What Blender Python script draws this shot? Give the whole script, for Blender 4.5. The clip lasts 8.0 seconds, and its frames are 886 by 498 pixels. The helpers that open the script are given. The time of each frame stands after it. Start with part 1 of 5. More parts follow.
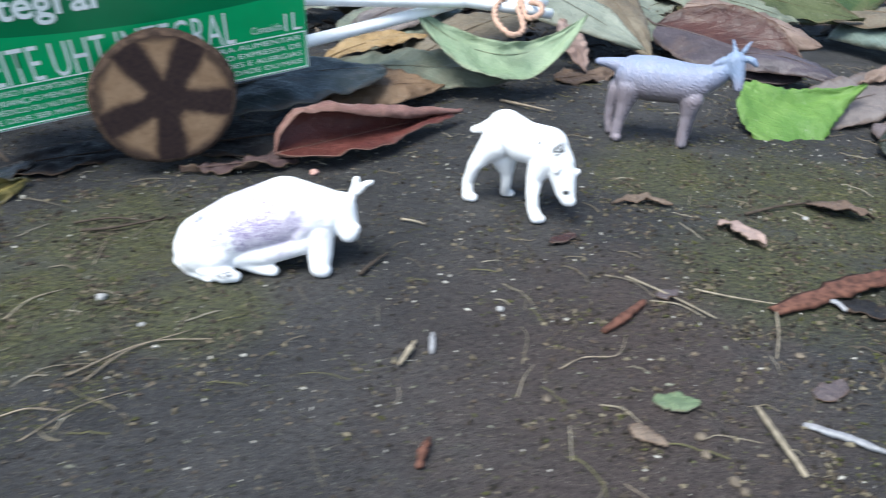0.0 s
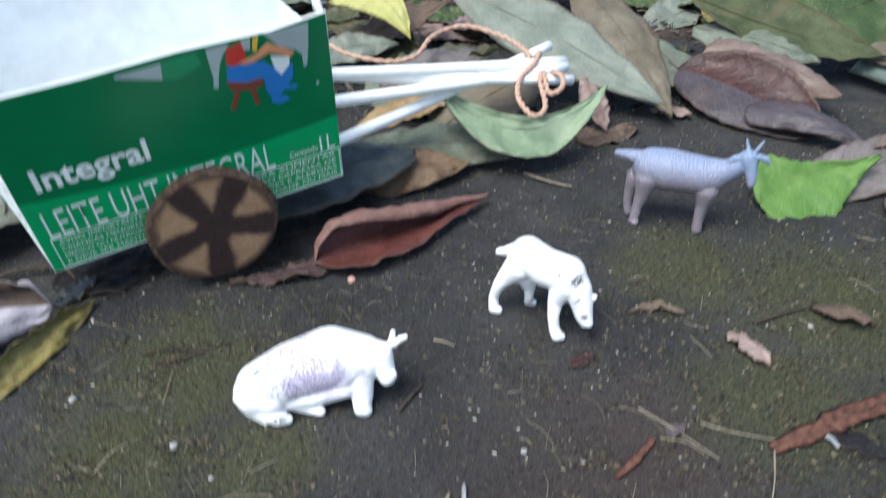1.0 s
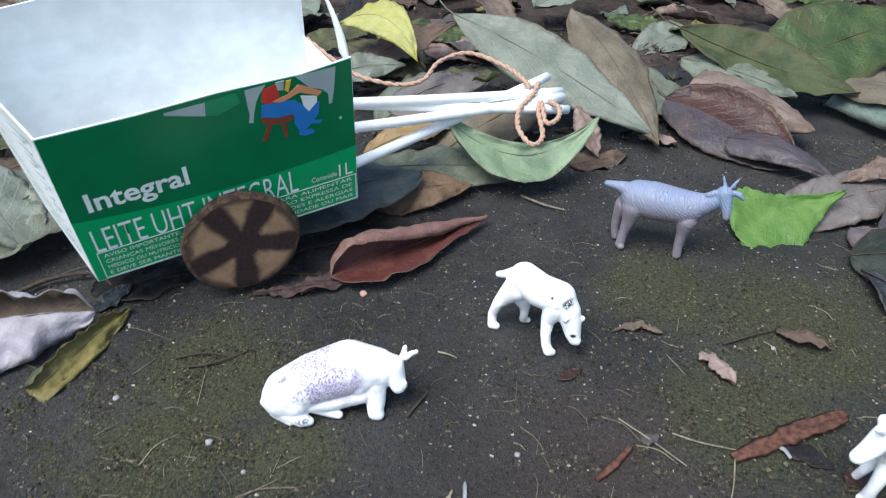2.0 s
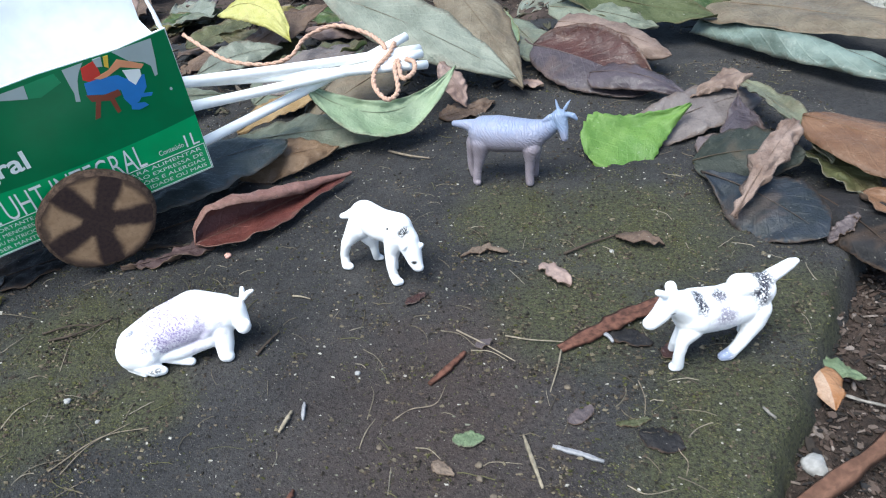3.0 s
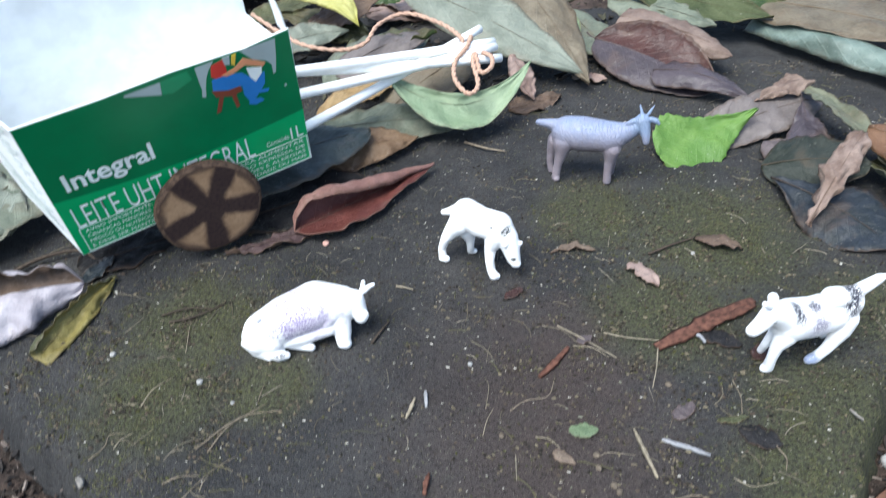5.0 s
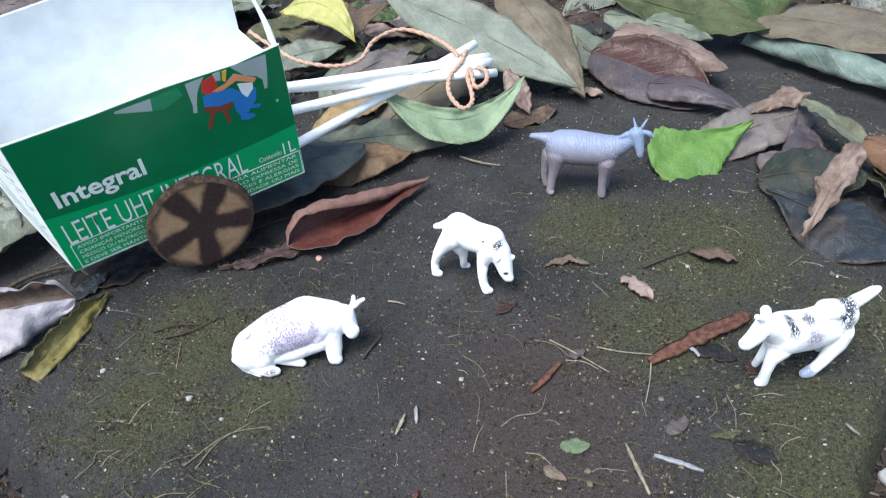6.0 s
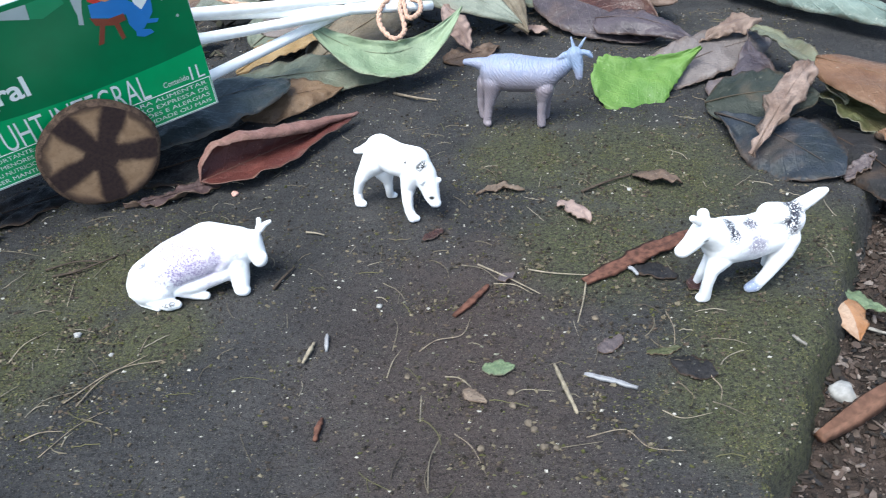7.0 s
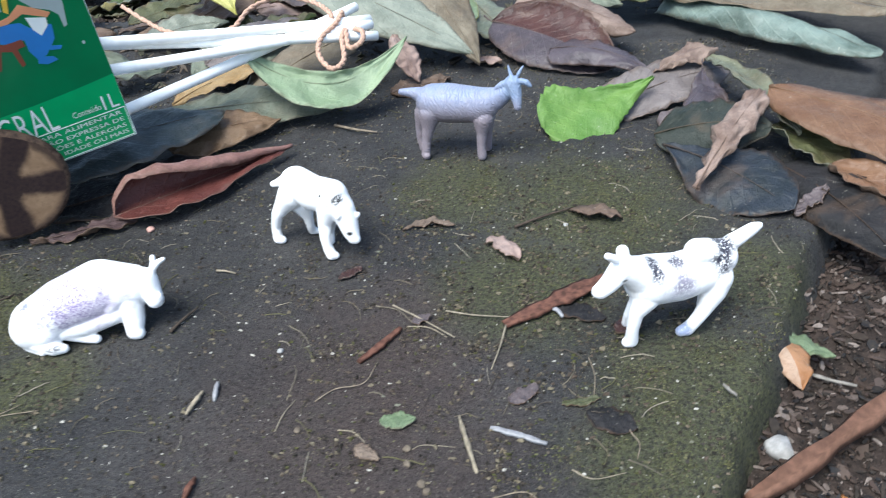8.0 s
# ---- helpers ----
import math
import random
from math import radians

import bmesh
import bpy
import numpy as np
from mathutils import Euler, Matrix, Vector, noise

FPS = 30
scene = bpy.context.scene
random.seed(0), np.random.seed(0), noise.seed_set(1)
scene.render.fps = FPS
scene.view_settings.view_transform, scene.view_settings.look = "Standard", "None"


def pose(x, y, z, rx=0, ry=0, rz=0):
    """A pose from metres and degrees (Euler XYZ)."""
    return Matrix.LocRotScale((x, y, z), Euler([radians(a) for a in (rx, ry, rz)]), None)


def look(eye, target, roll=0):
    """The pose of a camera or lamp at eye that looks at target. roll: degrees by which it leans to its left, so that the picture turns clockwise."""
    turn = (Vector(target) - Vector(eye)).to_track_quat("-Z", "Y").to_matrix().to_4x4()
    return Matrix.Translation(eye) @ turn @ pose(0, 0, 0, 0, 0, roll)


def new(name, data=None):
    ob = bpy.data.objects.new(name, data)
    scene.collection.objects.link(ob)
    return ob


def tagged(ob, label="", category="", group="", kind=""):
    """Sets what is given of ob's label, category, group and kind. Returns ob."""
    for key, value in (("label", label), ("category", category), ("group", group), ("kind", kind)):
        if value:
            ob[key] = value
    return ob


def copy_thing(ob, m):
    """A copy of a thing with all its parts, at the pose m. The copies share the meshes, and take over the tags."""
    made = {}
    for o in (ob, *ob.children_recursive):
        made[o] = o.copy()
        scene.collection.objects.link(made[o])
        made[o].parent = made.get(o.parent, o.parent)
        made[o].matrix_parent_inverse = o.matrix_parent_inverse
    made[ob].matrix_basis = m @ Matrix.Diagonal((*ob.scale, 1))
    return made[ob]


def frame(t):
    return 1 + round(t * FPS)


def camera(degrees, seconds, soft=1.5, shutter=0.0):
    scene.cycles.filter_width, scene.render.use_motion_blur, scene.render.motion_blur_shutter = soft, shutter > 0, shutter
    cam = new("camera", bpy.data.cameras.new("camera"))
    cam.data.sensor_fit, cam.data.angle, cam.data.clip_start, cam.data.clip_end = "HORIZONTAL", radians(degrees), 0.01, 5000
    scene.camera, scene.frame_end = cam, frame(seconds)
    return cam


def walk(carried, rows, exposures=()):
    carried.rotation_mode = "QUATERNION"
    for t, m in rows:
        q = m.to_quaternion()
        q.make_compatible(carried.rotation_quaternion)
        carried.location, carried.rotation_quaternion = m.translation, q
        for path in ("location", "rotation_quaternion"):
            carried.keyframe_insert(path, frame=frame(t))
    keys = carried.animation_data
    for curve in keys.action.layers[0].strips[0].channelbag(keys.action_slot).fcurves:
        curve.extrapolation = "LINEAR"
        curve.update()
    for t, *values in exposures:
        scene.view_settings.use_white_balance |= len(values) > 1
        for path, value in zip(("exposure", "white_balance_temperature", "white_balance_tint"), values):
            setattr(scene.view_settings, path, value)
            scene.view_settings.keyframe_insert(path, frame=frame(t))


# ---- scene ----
# ---------------------------------------------------------------- camera
cam = camera(62.0, 8.0, soft=1.1, shutter=0.45)
PATH = [
    (0, (0.01643, -0.12309, 0.09588), (-0.02725, 0.30781, -0.15395), 2.48),
    (0.4, (0.00058, -0.13286, 0.10421), (-0.05622, 0.29588, -0.14671), 2.76),
    (0.5, (0.00235, -0.13085, 0.10988), (-0.05277, 0.29352, -0.14873), 2.26),
    (0.8, (0.00853, -0.11744, 0.13455), (-0.03943, 0.29148, -0.14916), 1.97),
    (1, (0.01343, -0.11040, 0.15076), (-0.04558, 0.29605, -0.13440), 0.06),
    (1.2, (0.01108, -0.10727, 0.16971), (-0.04538, 0.29686, -0.11924), 0.03),
    (2.3, (0.00913, -0.13541, 0.17376), (-0.04013, 0.26930, -0.11569), 2.89),
    (2.5, (0.02390, -0.13891, 0.16615), (-0.02279, 0.26324, -0.12727), 0.31),
    (3, (0.06431, -0.14555, 0.16238), (0.01865, 0.26050, -0.12579), -4.99),
    (3.5, (0.06651, -0.15873, 0.15916), (0.01834, 0.24966, -0.12527), -3.38),
    (4, (0.03991, -0.16783, 0.16229), (0.00624, 0.23770, -0.12826), -1.03),
    (4.5, (0.02296, -0.16763, 0.16632), (-0.01386, 0.23554, -0.12710), -0.09),
    (5, (0.02366, -0.15348, 0.18468), (-0.01142, 0.23739, -0.12514), -2.26),
    (5.2, (0.02555, -0.14996, 0.19182), (-0.00668, 0.24193, -0.11703), -2.35),
    (6.3, (0.03282, -0.15311, 0.17033), (-0.00848, 0.24470, -0.12974), -3.04),
    (6.5, (0.03895, -0.15154, 0.15875), (0.00424, 0.24427, -0.14478), -2.62),
    (7, (0.04782, -0.14982, 0.14977), (0.02069, 0.24635, -0.15406), -3.35),
    (7.5, (0.06302, -0.14213, 0.14783), (0.02501, 0.25625, -0.15192), -4.97),
    (8, (0.07467, -0.13496, 0.13914), (0.04436, 0.27550, -0.14478), -3.51),
]
EXPOSURE = 1.44
walk(cam, [(t, look(eye, target, roll)) for t, eye, target, roll in PATH],
     exposures=[(t, EXPOSURE + d, 5950, 4) for t, d in ((0.0, 0.10), (0.5, -0.07), (1.0, -0.21), (2.5, -0.36), (3.0, 0.0), (4.0, 0.06), (5.0, 0.02),
                                                        (6.5, -0.10), (7.0, 0.14), (7.5, 0.20), (8.0, 0.10))])

# ---------------------------------------------------------------- sky and sun
SUN_UP, SUN_ROUND = 62.0, 215.0      # degrees above the horizon, degrees clockwise from +y
world = bpy.data.worlds.new("sky")
scene.world = world
world.use_nodes = True
wn = world.node_tree.nodes
sky = wn.new("ShaderNodeTexSky")
sky.sky_type = "NISHITA"
sky.sun_disc = False
sky.sun_elevation = radians(SUN_UP)
sky.sun_rotation = radians(SUN_ROUND)
sky.air_density, sky.dust_density, sky.ozone_density = 1.0, 3.0, 1.0
world.node_tree.links.new(sky.outputs[0], wn["Background"].inputs[0])
wn["Background"].inputs[1].default_value = 0.10
sun_data = bpy.data.lights.new("sun", "SUN")
sun_data.energy, sun_data.angle, sun_data.color = 1.9, radians(35), (1.0, 0.97, 0.92)
sun = new("sun", sun_data)
az, el = radians(SUN_ROUND), radians(SUN_UP)
sun_from = Vector((math.sin(az) * math.cos(el), math.cos(az) * math.cos(el), math.sin(el)))
sun.matrix_world = look(sun_from * 5, (0, 0, 0))


# ---------------------------------------------------------------- materials
class Shade:
    """A small builder of node materials."""

    def __init__(self, name, rough=0.6, spec=0.3):
        self.m = bpy.data.materials.new(name)
        self.m.use_nodes = True
        self.t = self.m.node_tree
        self.b = self.t.nodes["Principled BSDF"]
        self.b.inputs["Roughness"].default_value = rough
        self.b.inputs["Specular IOR Level"].default_value = spec
        self.tc = self.node("ShaderNodeTexCoord")

    def node(self, kind):
        return self.t.nodes.new(kind)

    def put(self, sock, v):
        if isinstance(v, bpy.types.NodeSocket):
            self.t.links.new(v, sock)
        elif isinstance(v, (tuple, list)) and len(v) == 3 and sock.type == "RGBA":
            sock.default_value = (*v, 1)
        else:
            sock.default_value = v

    def noise(self, scale, detail=4, rough=0.55, vec=None, warp=0.0):
        n = self.node("ShaderNodeTexNoise")
        n.inputs["Scale"].default_value, n.inputs["Detail"].default_value = scale, detail
        n.inputs["Roughness"].default_value, n.inputs["Distortion"].default_value = rough, warp
        self.put(n.inputs["Vector"], vec or self.tc.outputs["Object"])
        return n.outputs["Fac"]

    def cells(self, scale, vec=None):
        n = self.node("ShaderNodeTexVoronoi")
        n.inputs["Scale"].default_value = scale
        self.put(n.inputs["Vector"], vec or self.tc.outputs["Object"])
        return n.outputs["Distance"]

    def calc(self, op, a, b=0.0, c=0.0):
        n = self.node("ShaderNodeMath")
        n.operation = op
        self.put(n.inputs[0], a), self.put(n.inputs[1], b), self.put(n.inputs[2], c)
        return n.outputs[0]

    def span(self, v, lo, hi, a=0.0, b=1.0):
        n = self.node("ShaderNodeMapRange")
        n.interpolation_type = "SMOOTHSTEP"
        for i, x in enumerate((v, lo, hi, a, b)):
            self.put(n.inputs[i], x)
        return n.outputs[0]

    def mix(self, f, a, b):
        n = self.node("ShaderNodeMix")
        n.data_type = "RGBA"
        self.put(n.inputs[0], f), self.put(n.inputs[6], a), self.put(n.inputs[7], b)
        return n.outputs[2]

    def axes(self, vec=None):
        n = self.node("ShaderNodeSeparateXYZ")
        self.put(n.inputs[0], vec or self.tc.outputs["Object"])
        return n.outputs

    def far(self, p, vec=None, stretch=(1, 1, 1)):
        """The distance from a point, in metres."""
        s = self.node("ShaderNodeVectorMath")
        s.operation = "SUBTRACT"
        self.put(s.inputs[0], vec or self.tc.outputs["Object"]), self.put(s.inputs[1], p)
        k = self.node("ShaderNodeVectorMath")
        k.operation = "MULTIPLY"
        self.put(k.inputs[0], s.outputs[0]), self.put(k.inputs[1], stretch)
        d = self.node("ShaderNodeVectorMath")
        d.operation = "LENGTH"
        self.put(d.inputs[0], k.outputs[0])
        return d.outputs["Value"]

    def chance(self):
        return self.node("ShaderNodeObjectInfo").outputs["Random"]

    def island(self):
        return self.node("ShaderNodeNewGeometry").outputs["Random Per Island"]

    def bump(self, h, strength=0.4, dist=0.0005, before=None):
        n = self.node("ShaderNodeBump")
        n.inputs["Strength"].default_value, n.inputs["Distance"].default_value = strength, dist
        self.put(n.inputs["Height"], h)
        if before:
            self.put(n.inputs["Normal"], before)
        self.put(self.b.inputs["Normal"], n.outputs[0])
        return n.outputs[0]

    def colour(self, c):
        self.put(self.b.inputs["Base Color"], c)
        return self

    def gloss(self, r):
        self.put(self.b.inputs["Roughness"], r)
        return self


def plain(name, colour, rough=0.5, spec=0.3, vary=0.12, scale=300):
    s = Shade(name, rough, spec)
    n = s.noise(scale, 5)
    s.colour(s.mix(s.span(n, 0.3, 0.7), tuple(c * (1 - vary) for c in colour), tuple(min(1, c * (1 + vary)) for c in colour)))
    s.bump(s.noise(scale * 4, 3), 0.2, 0.0002)
    return s.m


def slab_material():
    s = Shade("damp_mossy_concrete", 0.75, 0.12)
    big, mid, fine = s.noise(22, 5, 0.6), s.noise(95, 6, 0.65), s.noise(900, 5, 0.7)
    grain = s.noise(2600, 2, 0.6)
    base = s.mix(s.span(big, 0.35, 0.65), (0.038, 0.038, 0.040), (0.061, 0.059, 0.059))
    # damp reddish-brown stains across the middle and towards the near edge
    wob = s.calc("MULTIPLY", s.calc("SUBTRACT", mid, 0.5), 0.06)
    for p, r in (((0.030, -0.005, 0), 0.060), ((0.052, -0.040, 0), 0.060), ((0.052, 0.020, 0), 0.035)):
        stain = s.span(s.calc("ADD", s.far(p, stretch=(1, 0.7, 1)), wob), 0.006, r, 1, 0)
        base = s.mix(s.calc("MULTIPLY", stain, 0.55), base, (0.068, 0.051, 0.046))
    # thin moss in drifts
    drift = None
    for p, r in (((0.112, 0.092, 0), 0.070), ((0.130, 0.000, 0), 0.052), ((0.118, -0.022, 0), 0.045), ((-0.085, 0.034, 0), 0.045), ((0.066, 0.105, 0), 0.045), ((-0.086, 0.0, 0), 0.045),
                 ((-0.050, 0.005, 0), 0.030), ((0.085, 0.045, 0), 0.05), ((0.158, 0.050, 0), 0.040)):
        g = s.span(s.calc("ADD", s.far(p), s.calc("MULTIPLY", wob, 0.7)), 0.0, r, 1, 0)
        drift = g if drift is None else s.calc("MAXIMUM", drift, g)
    moss = s.span(s.calc("ADD", s.calc("MULTIPLY", drift, 0.50), s.calc("MULTIPLY", mid, 0.85)), 0.50, 0.86)
    mossy = s.mix(s.span(fine, 0.3, 0.7), (0.041, 0.043, 0.022), (0.092, 0.096, 0.048))
    c = s.mix(s.calc("MULTIPLY", moss, s.span(fine, 0.25, 0.62, 0.3, 0.95)), base, mossy)
    c = s.mix(s.span(fine, 0.34, 0.50, 0.7, 0.0), c, (0.013, 0.012, 0.011))
    c = s.mix(s.span(s.noise(420, 6, 0.75), 0.36, 0.46, 0.6, 0.0), c, (0.015, 0.014, 0.013))
    c = s.mix(s.span(s.noise(330, 5, 0.7, None, 0.6), 0.58, 0.72, 0.0, 0.40), c, (0.085, 0.076, 0.060))
    c = s.mix(s.span(grain, 0.62, 0.70, 0.0, 0.7), c, (0.19, 0.175, 0.145))
    c = s.mix(s.span(s.noise(1300, 3, 0.7), 0.34, 0.42, 0.6, 0.0), c, (0.010, 0.010, 0.009))
    s.colour(c).gloss(s.span(mid, 0.3, 0.7, 0.60, 0.88))
    n = s.bump(mid, 0.7, 0.0020)
    n = s.bump(fine, 1.0, 0.0011, n)
    s.bump(grain, 0.8, 0.0005, n)
    return s.m


def soil_material():
    s = Shade("crumbly_soil", 0.9, 0.15)
    big, mid, fine = s.noise(14, 4), s.noise(160, 6, 0.7), s.noise(1100, 4, 0.7)
    c = s.mix(s.span(mid, 0.35, 0.65), (0.020, 0.016, 0.014), (0.055, 0.040, 0.033))
    c = s.mix(s.span(big, 0.45, 0.7, 0, 0.5), c, (0.115, 0.085, 0.075))
    c = s.mix(s.span(fine, 0.6, 0.75, 0, 0.6), c, (0.2, 0.17, 0.14))
    s.colour(c)
    n = s.bump(mid, 0.8, 0.003)
    s.bump(fine, 0.6, 0.0008, n)
    return s.m


def leaf_material(name, a, b, vein=(0.3, 0.28, 0.2), rough=0.5, blotch=60, spot=0.3, veins=0.26, spec=0.35):
    """A leaf's face: two colours in blotches, side veins along the blade, dark specks."""
    s = Shade(name, rough, spec)
    a, b, vein = (tuple(0.80 * x for x in q) for q in (a, b, vein))     # damp
    ax = s.axes(s.tc.outputs["UV"])
    across = s.calc("ABSOLUTE", s.calc("SUBTRACT", ax[1], 0.5))
    n1, n2 = s.noise(blotch, 5, 0.6), s.noise(blotch * 9, 5, 0.65)
    side = s.calc("FRACT", s.calc("ADD", s.calc("SUBTRACT", s.calc("MULTIPLY", ax[0], 10.0), s.calc("MULTIPLY", across, 5.5)), s.calc("MULTIPLY", n1, 0.5)))
    line = s.span(s.calc("ABSOLUTE", s.calc("SUBTRACT", side, 0.5)), 0.0, 0.10, 1, 0)
    c = s.mix(s.span(n1, 0.36, 0.64), a, b)
    c = s.mix(s.calc("MULTIPLY", s.span(s.chance(), 0, 1, 0, 0.22), 1.0), c, tuple(x * 0.6 for x in a))
    c = s.mix(s.calc("MULTIPLY", line, veins * 0.6), c, vein)
    c = s.mix(s.span(n2, 0.56, 0.72, 0, spot), c, tuple(x * 0.35 for x in a))
    margin = s.span(s.calc("ADD", across, s.calc("MULTIPLY", s.calc("SUBTRACT", n2, 0.5), 0.30)), 0.40, 0.52, 0, 0.75)
    c = s.mix(s.calc("MULTIPLY", margin, 1.0 if spot > 0.06 else 0.0), c, tuple(0.45 * x + 0.5 * y for x, y in zip(a, (0.10, 0.06, 0.035))))
    c = s.mix(s.span(s.noise(blotch * 0.5, 3, 0.5, None, 1.5), 0.52, 0.66, 0, 0.55 if spot > 0.14 else 0.1), c, tuple(0.55 * x + 0.35 * y for x, y in zip(b, (0.16, 0.10, 0.06))))
    c = s.mix(s.span(s.noise(blotch * 14, 2), 0.68, 0.76, 0, 0.35), c, (0.4, 0.38, 0.33))
    s.colour(c).gloss(s.span(n2, 0.3, 0.7, rough - 0.12, min(1, rough + 0.15)))
    n = s.bump(line, 0.8 * veins, 0.0008)
    n = s.bump(n2, 0.6, 0.0008, n)
    s.bump(n1, 0.6, 0.003, n)
    return s.m


SLAB, SOIL = slab_material(), soil_material()
LEAF = {
    "deep_green": leaf_material("deep_green_leaf", (0.038, 0.051, 0.052), (0.076, 0.094, 0.095), (0.12, 0.14, 0.13), 0.44),
    "grey_green": leaf_material("grey_green_leaf", (0.125, 0.145, 0.105), (0.205, 0.225, 0.165), (0.32, 0.34, 0.26), 0.52),
    "pale_green": leaf_material("pale_green_leaf", (0.22, 0.30, 0.18), (0.30, 0.38, 0.24), (0.36, 0.45, 0.30), 0.5, spot=0.12),
    "blue_green": leaf_material("blue_green_leaf", (0.055, 0.086, 0.074), (0.105, 0.140, 0.120), (0.30, 0.36, 0.30), 0.5),
    "silver": leaf_material("silvery_leaf", (0.165, 0.185, 0.145), (0.245, 0.268, 0.215), (0.38, 0.40, 0.33), 0.5, spot=0.2),
    "tan": leaf_material("tan_dead_leaf", (0.125, 0.088, 0.064), (0.225, 0.170, 0.126), (0.29, 0.23, 0.17), 0.62),
    "pink_tan": leaf_material("pinkish_dead_leaf", (0.25, 0.165, 0.135), (0.37, 0.27, 0.23), (0.42, 0.33, 0.28), 0.58, spot=0.2),
    "mauve": leaf_material("mauve_dead_leaf", (0.095, 0.074, 0.075), (0.155, 0.125, 0.125), (0.2, 0.17, 0.16), 0.5),
    "violet_grey": leaf_material("violet_grey_leaf", (0.052, 0.041, 0.047), (0.090, 0.073, 0.082), (0.2, 0.17, 0.19), 0.4, spot=0.18),
    "red": leaf_material("red_brown_leaf", (0.042, 0.018, 0.015), (0.078, 0.031, 0.025), (0.16, 0.07, 0.05), 0.36, spot=0.2),
    "red_inside": leaf_material("red_leaf_inside", (0.100, 0.030, 0.025), (0.160, 0.052, 0.042), (0.22, 0.10, 0.07), 0.45, spot=0.16),
    "red_pale": leaf_material("pale_red_leaf", (0.24, 0.12, 0.098), (0.36, 0.20, 0.165), (0.40, 0.26, 0.2), 0.5, spot=0.25),
    "rust": leaf_material("rust_brown_leaf", (0.130, 0.062, 0.030), (0.205, 0.112, 0.062), (0.27, 0.16, 0.09), 0.5, spot=0.2),
    "ochre": leaf_material("ochre_leaf", (0.26, 0.165, 0.065), (0.36, 0.25, 0.12), (0.42, 0.32, 0.18), 0.55),
    "orange": leaf_material("orange_leaf", (0.30, 0.115, 0.030), (0.38, 0.20, 0.10), (0.4, 0.24, 0.12), 0.4, spot=0.15),
    "olive": leaf_material("olive_leaf", (0.055, 0.060, 0.026), (0.105, 0.108, 0.046), (0.2, 0.2, 0.1), 0.5),
    "yellow": leaf_material("yellow_green_leaf", (0.40, 0.38, 0.085), (0.50, 0.48, 0.17), (0.56, 0.54, 0.25), 0.5, spot=0.15),
    "old_yellow": leaf_material("old_yellow_leaf", (0.18, 0.145, 0.042), (0.28, 0.235, 0.075), (0.4, 0.34, 0.14), 0.5),
    "bright": leaf_material("bright_green_leaf", (0.095, 0.195, 0.036), (0.145, 0.255, 0.055), (0.22, 0.34, 0.09), 0.5, spot=0.05, veins=0.25),
    "leaf_mid": leaf_material("mid_green_leaf", (0.12, 0.165, 0.085), (0.19, 0.245, 0.14), (0.27, 0.33, 0.2), 0.5, spot=0.1),
    "green_black": leaf_material("dark_wet_leaf", (0.022, 0.028, 0.021), (0.046, 0.052, 0.043), (0.08, 0.09, 0.07), 0.5, spec=0.22),
    "brown_ochre": leaf_material("brown_ochre_leaf", (0.15, 0.090, 0.048), (0.235, 0.150, 0.085), (0.3, 0.2, 0.12), 0.55),
    "olive_tan": leaf_material("olive_tan_leaf", (0.125, 0.100, 0.066), (0.205, 0.172, 0.120), (0.27, 0.23, 0.16), 0.55),
    "pink_dull": leaf_material("dull_pink_leaf", (0.17, 0.115, 0.090), (0.28, 0.205, 0.165), (0.32, 0.25, 0.2), 0.6),
    "green": leaf_material("green_leaf", (0.034, 0.062, 0.016), (0.066, 0.100, 0.027), (0.17, 0.2, 0.07), 0.38),
    "black": leaf_material("black_rotten_leaf", (0.013, 0.013, 0.014), (0.030, 0.028, 0.029), (0.04, 0.04, 0.04), 0.6, spec=0.15),
    "lilac": leaf_material("lilac_white_leaf", (0.34, 0.31, 0.345), (0.46, 0.43, 0.465), (0.5, 0.48, 0.5), 0.55, spot=0.15),
    "teal": leaf_material("pale_teal_leaf", (0.085, 0.116, 0.094), (0.190, 0.245, 0.212), (0.34, 0.40, 0.34), 0.5, blotch=35, spot=0.13),
    "maroon": leaf_material("maroon_dead_leaf", (0.062, 0.036, 0.036), (0.105, 0.064, 0.062), (0.12, 0.08, 0.075), 0.6, spot=0.2),
    "mauve_pale": leaf_material("pale_mauve_leaf", (0.130, 0.110, 0.104), (0.190, 0.163, 0.154), (0.14, 0.11, 0.11), 0.55, spot=0.13),
    "pink_brown": leaf_material("pinkish_brown_leaf", (0.165, 0.108, 0.082), (0.300, 0.220, 0.180), (0.10, 0.07, 0.055), 0.6, blotch=110),
    "olive_grey": leaf_material("olive_grey_leaf", (0.105, 0.112, 0.068), (0.180, 0.188, 0.125), (0.24, 0.24, 0.16), 0.55),
    "dull_green": leaf_material("dull_green_leaf", (0.046, 0.060, 0.026), (0.085, 0.100, 0.045), (0.15, 0.17, 0.09), 0.6, spec=0.2),
    "orange_pale": leaf_material("faded_orange_leaf", (0.34, 0.20, 0.12), (0.44, 0.32, 0.23), (0.4, 0.26, 0.16), 0.5, spot=0.2),
    "brown": leaf_material("brown_dead_leaf", (0.085, 0.055, 0.038), (0.15, 0.10, 0.07), (0.2, 0.15, 0.1), 0.6),
    "blue_black": leaf_material("blue_black_leaf", (0.016, 0.022, 0.024), (0.036, 0.043, 0.056), (0.07, 0.075, 0.075), 0.42, spec=0.25),
}


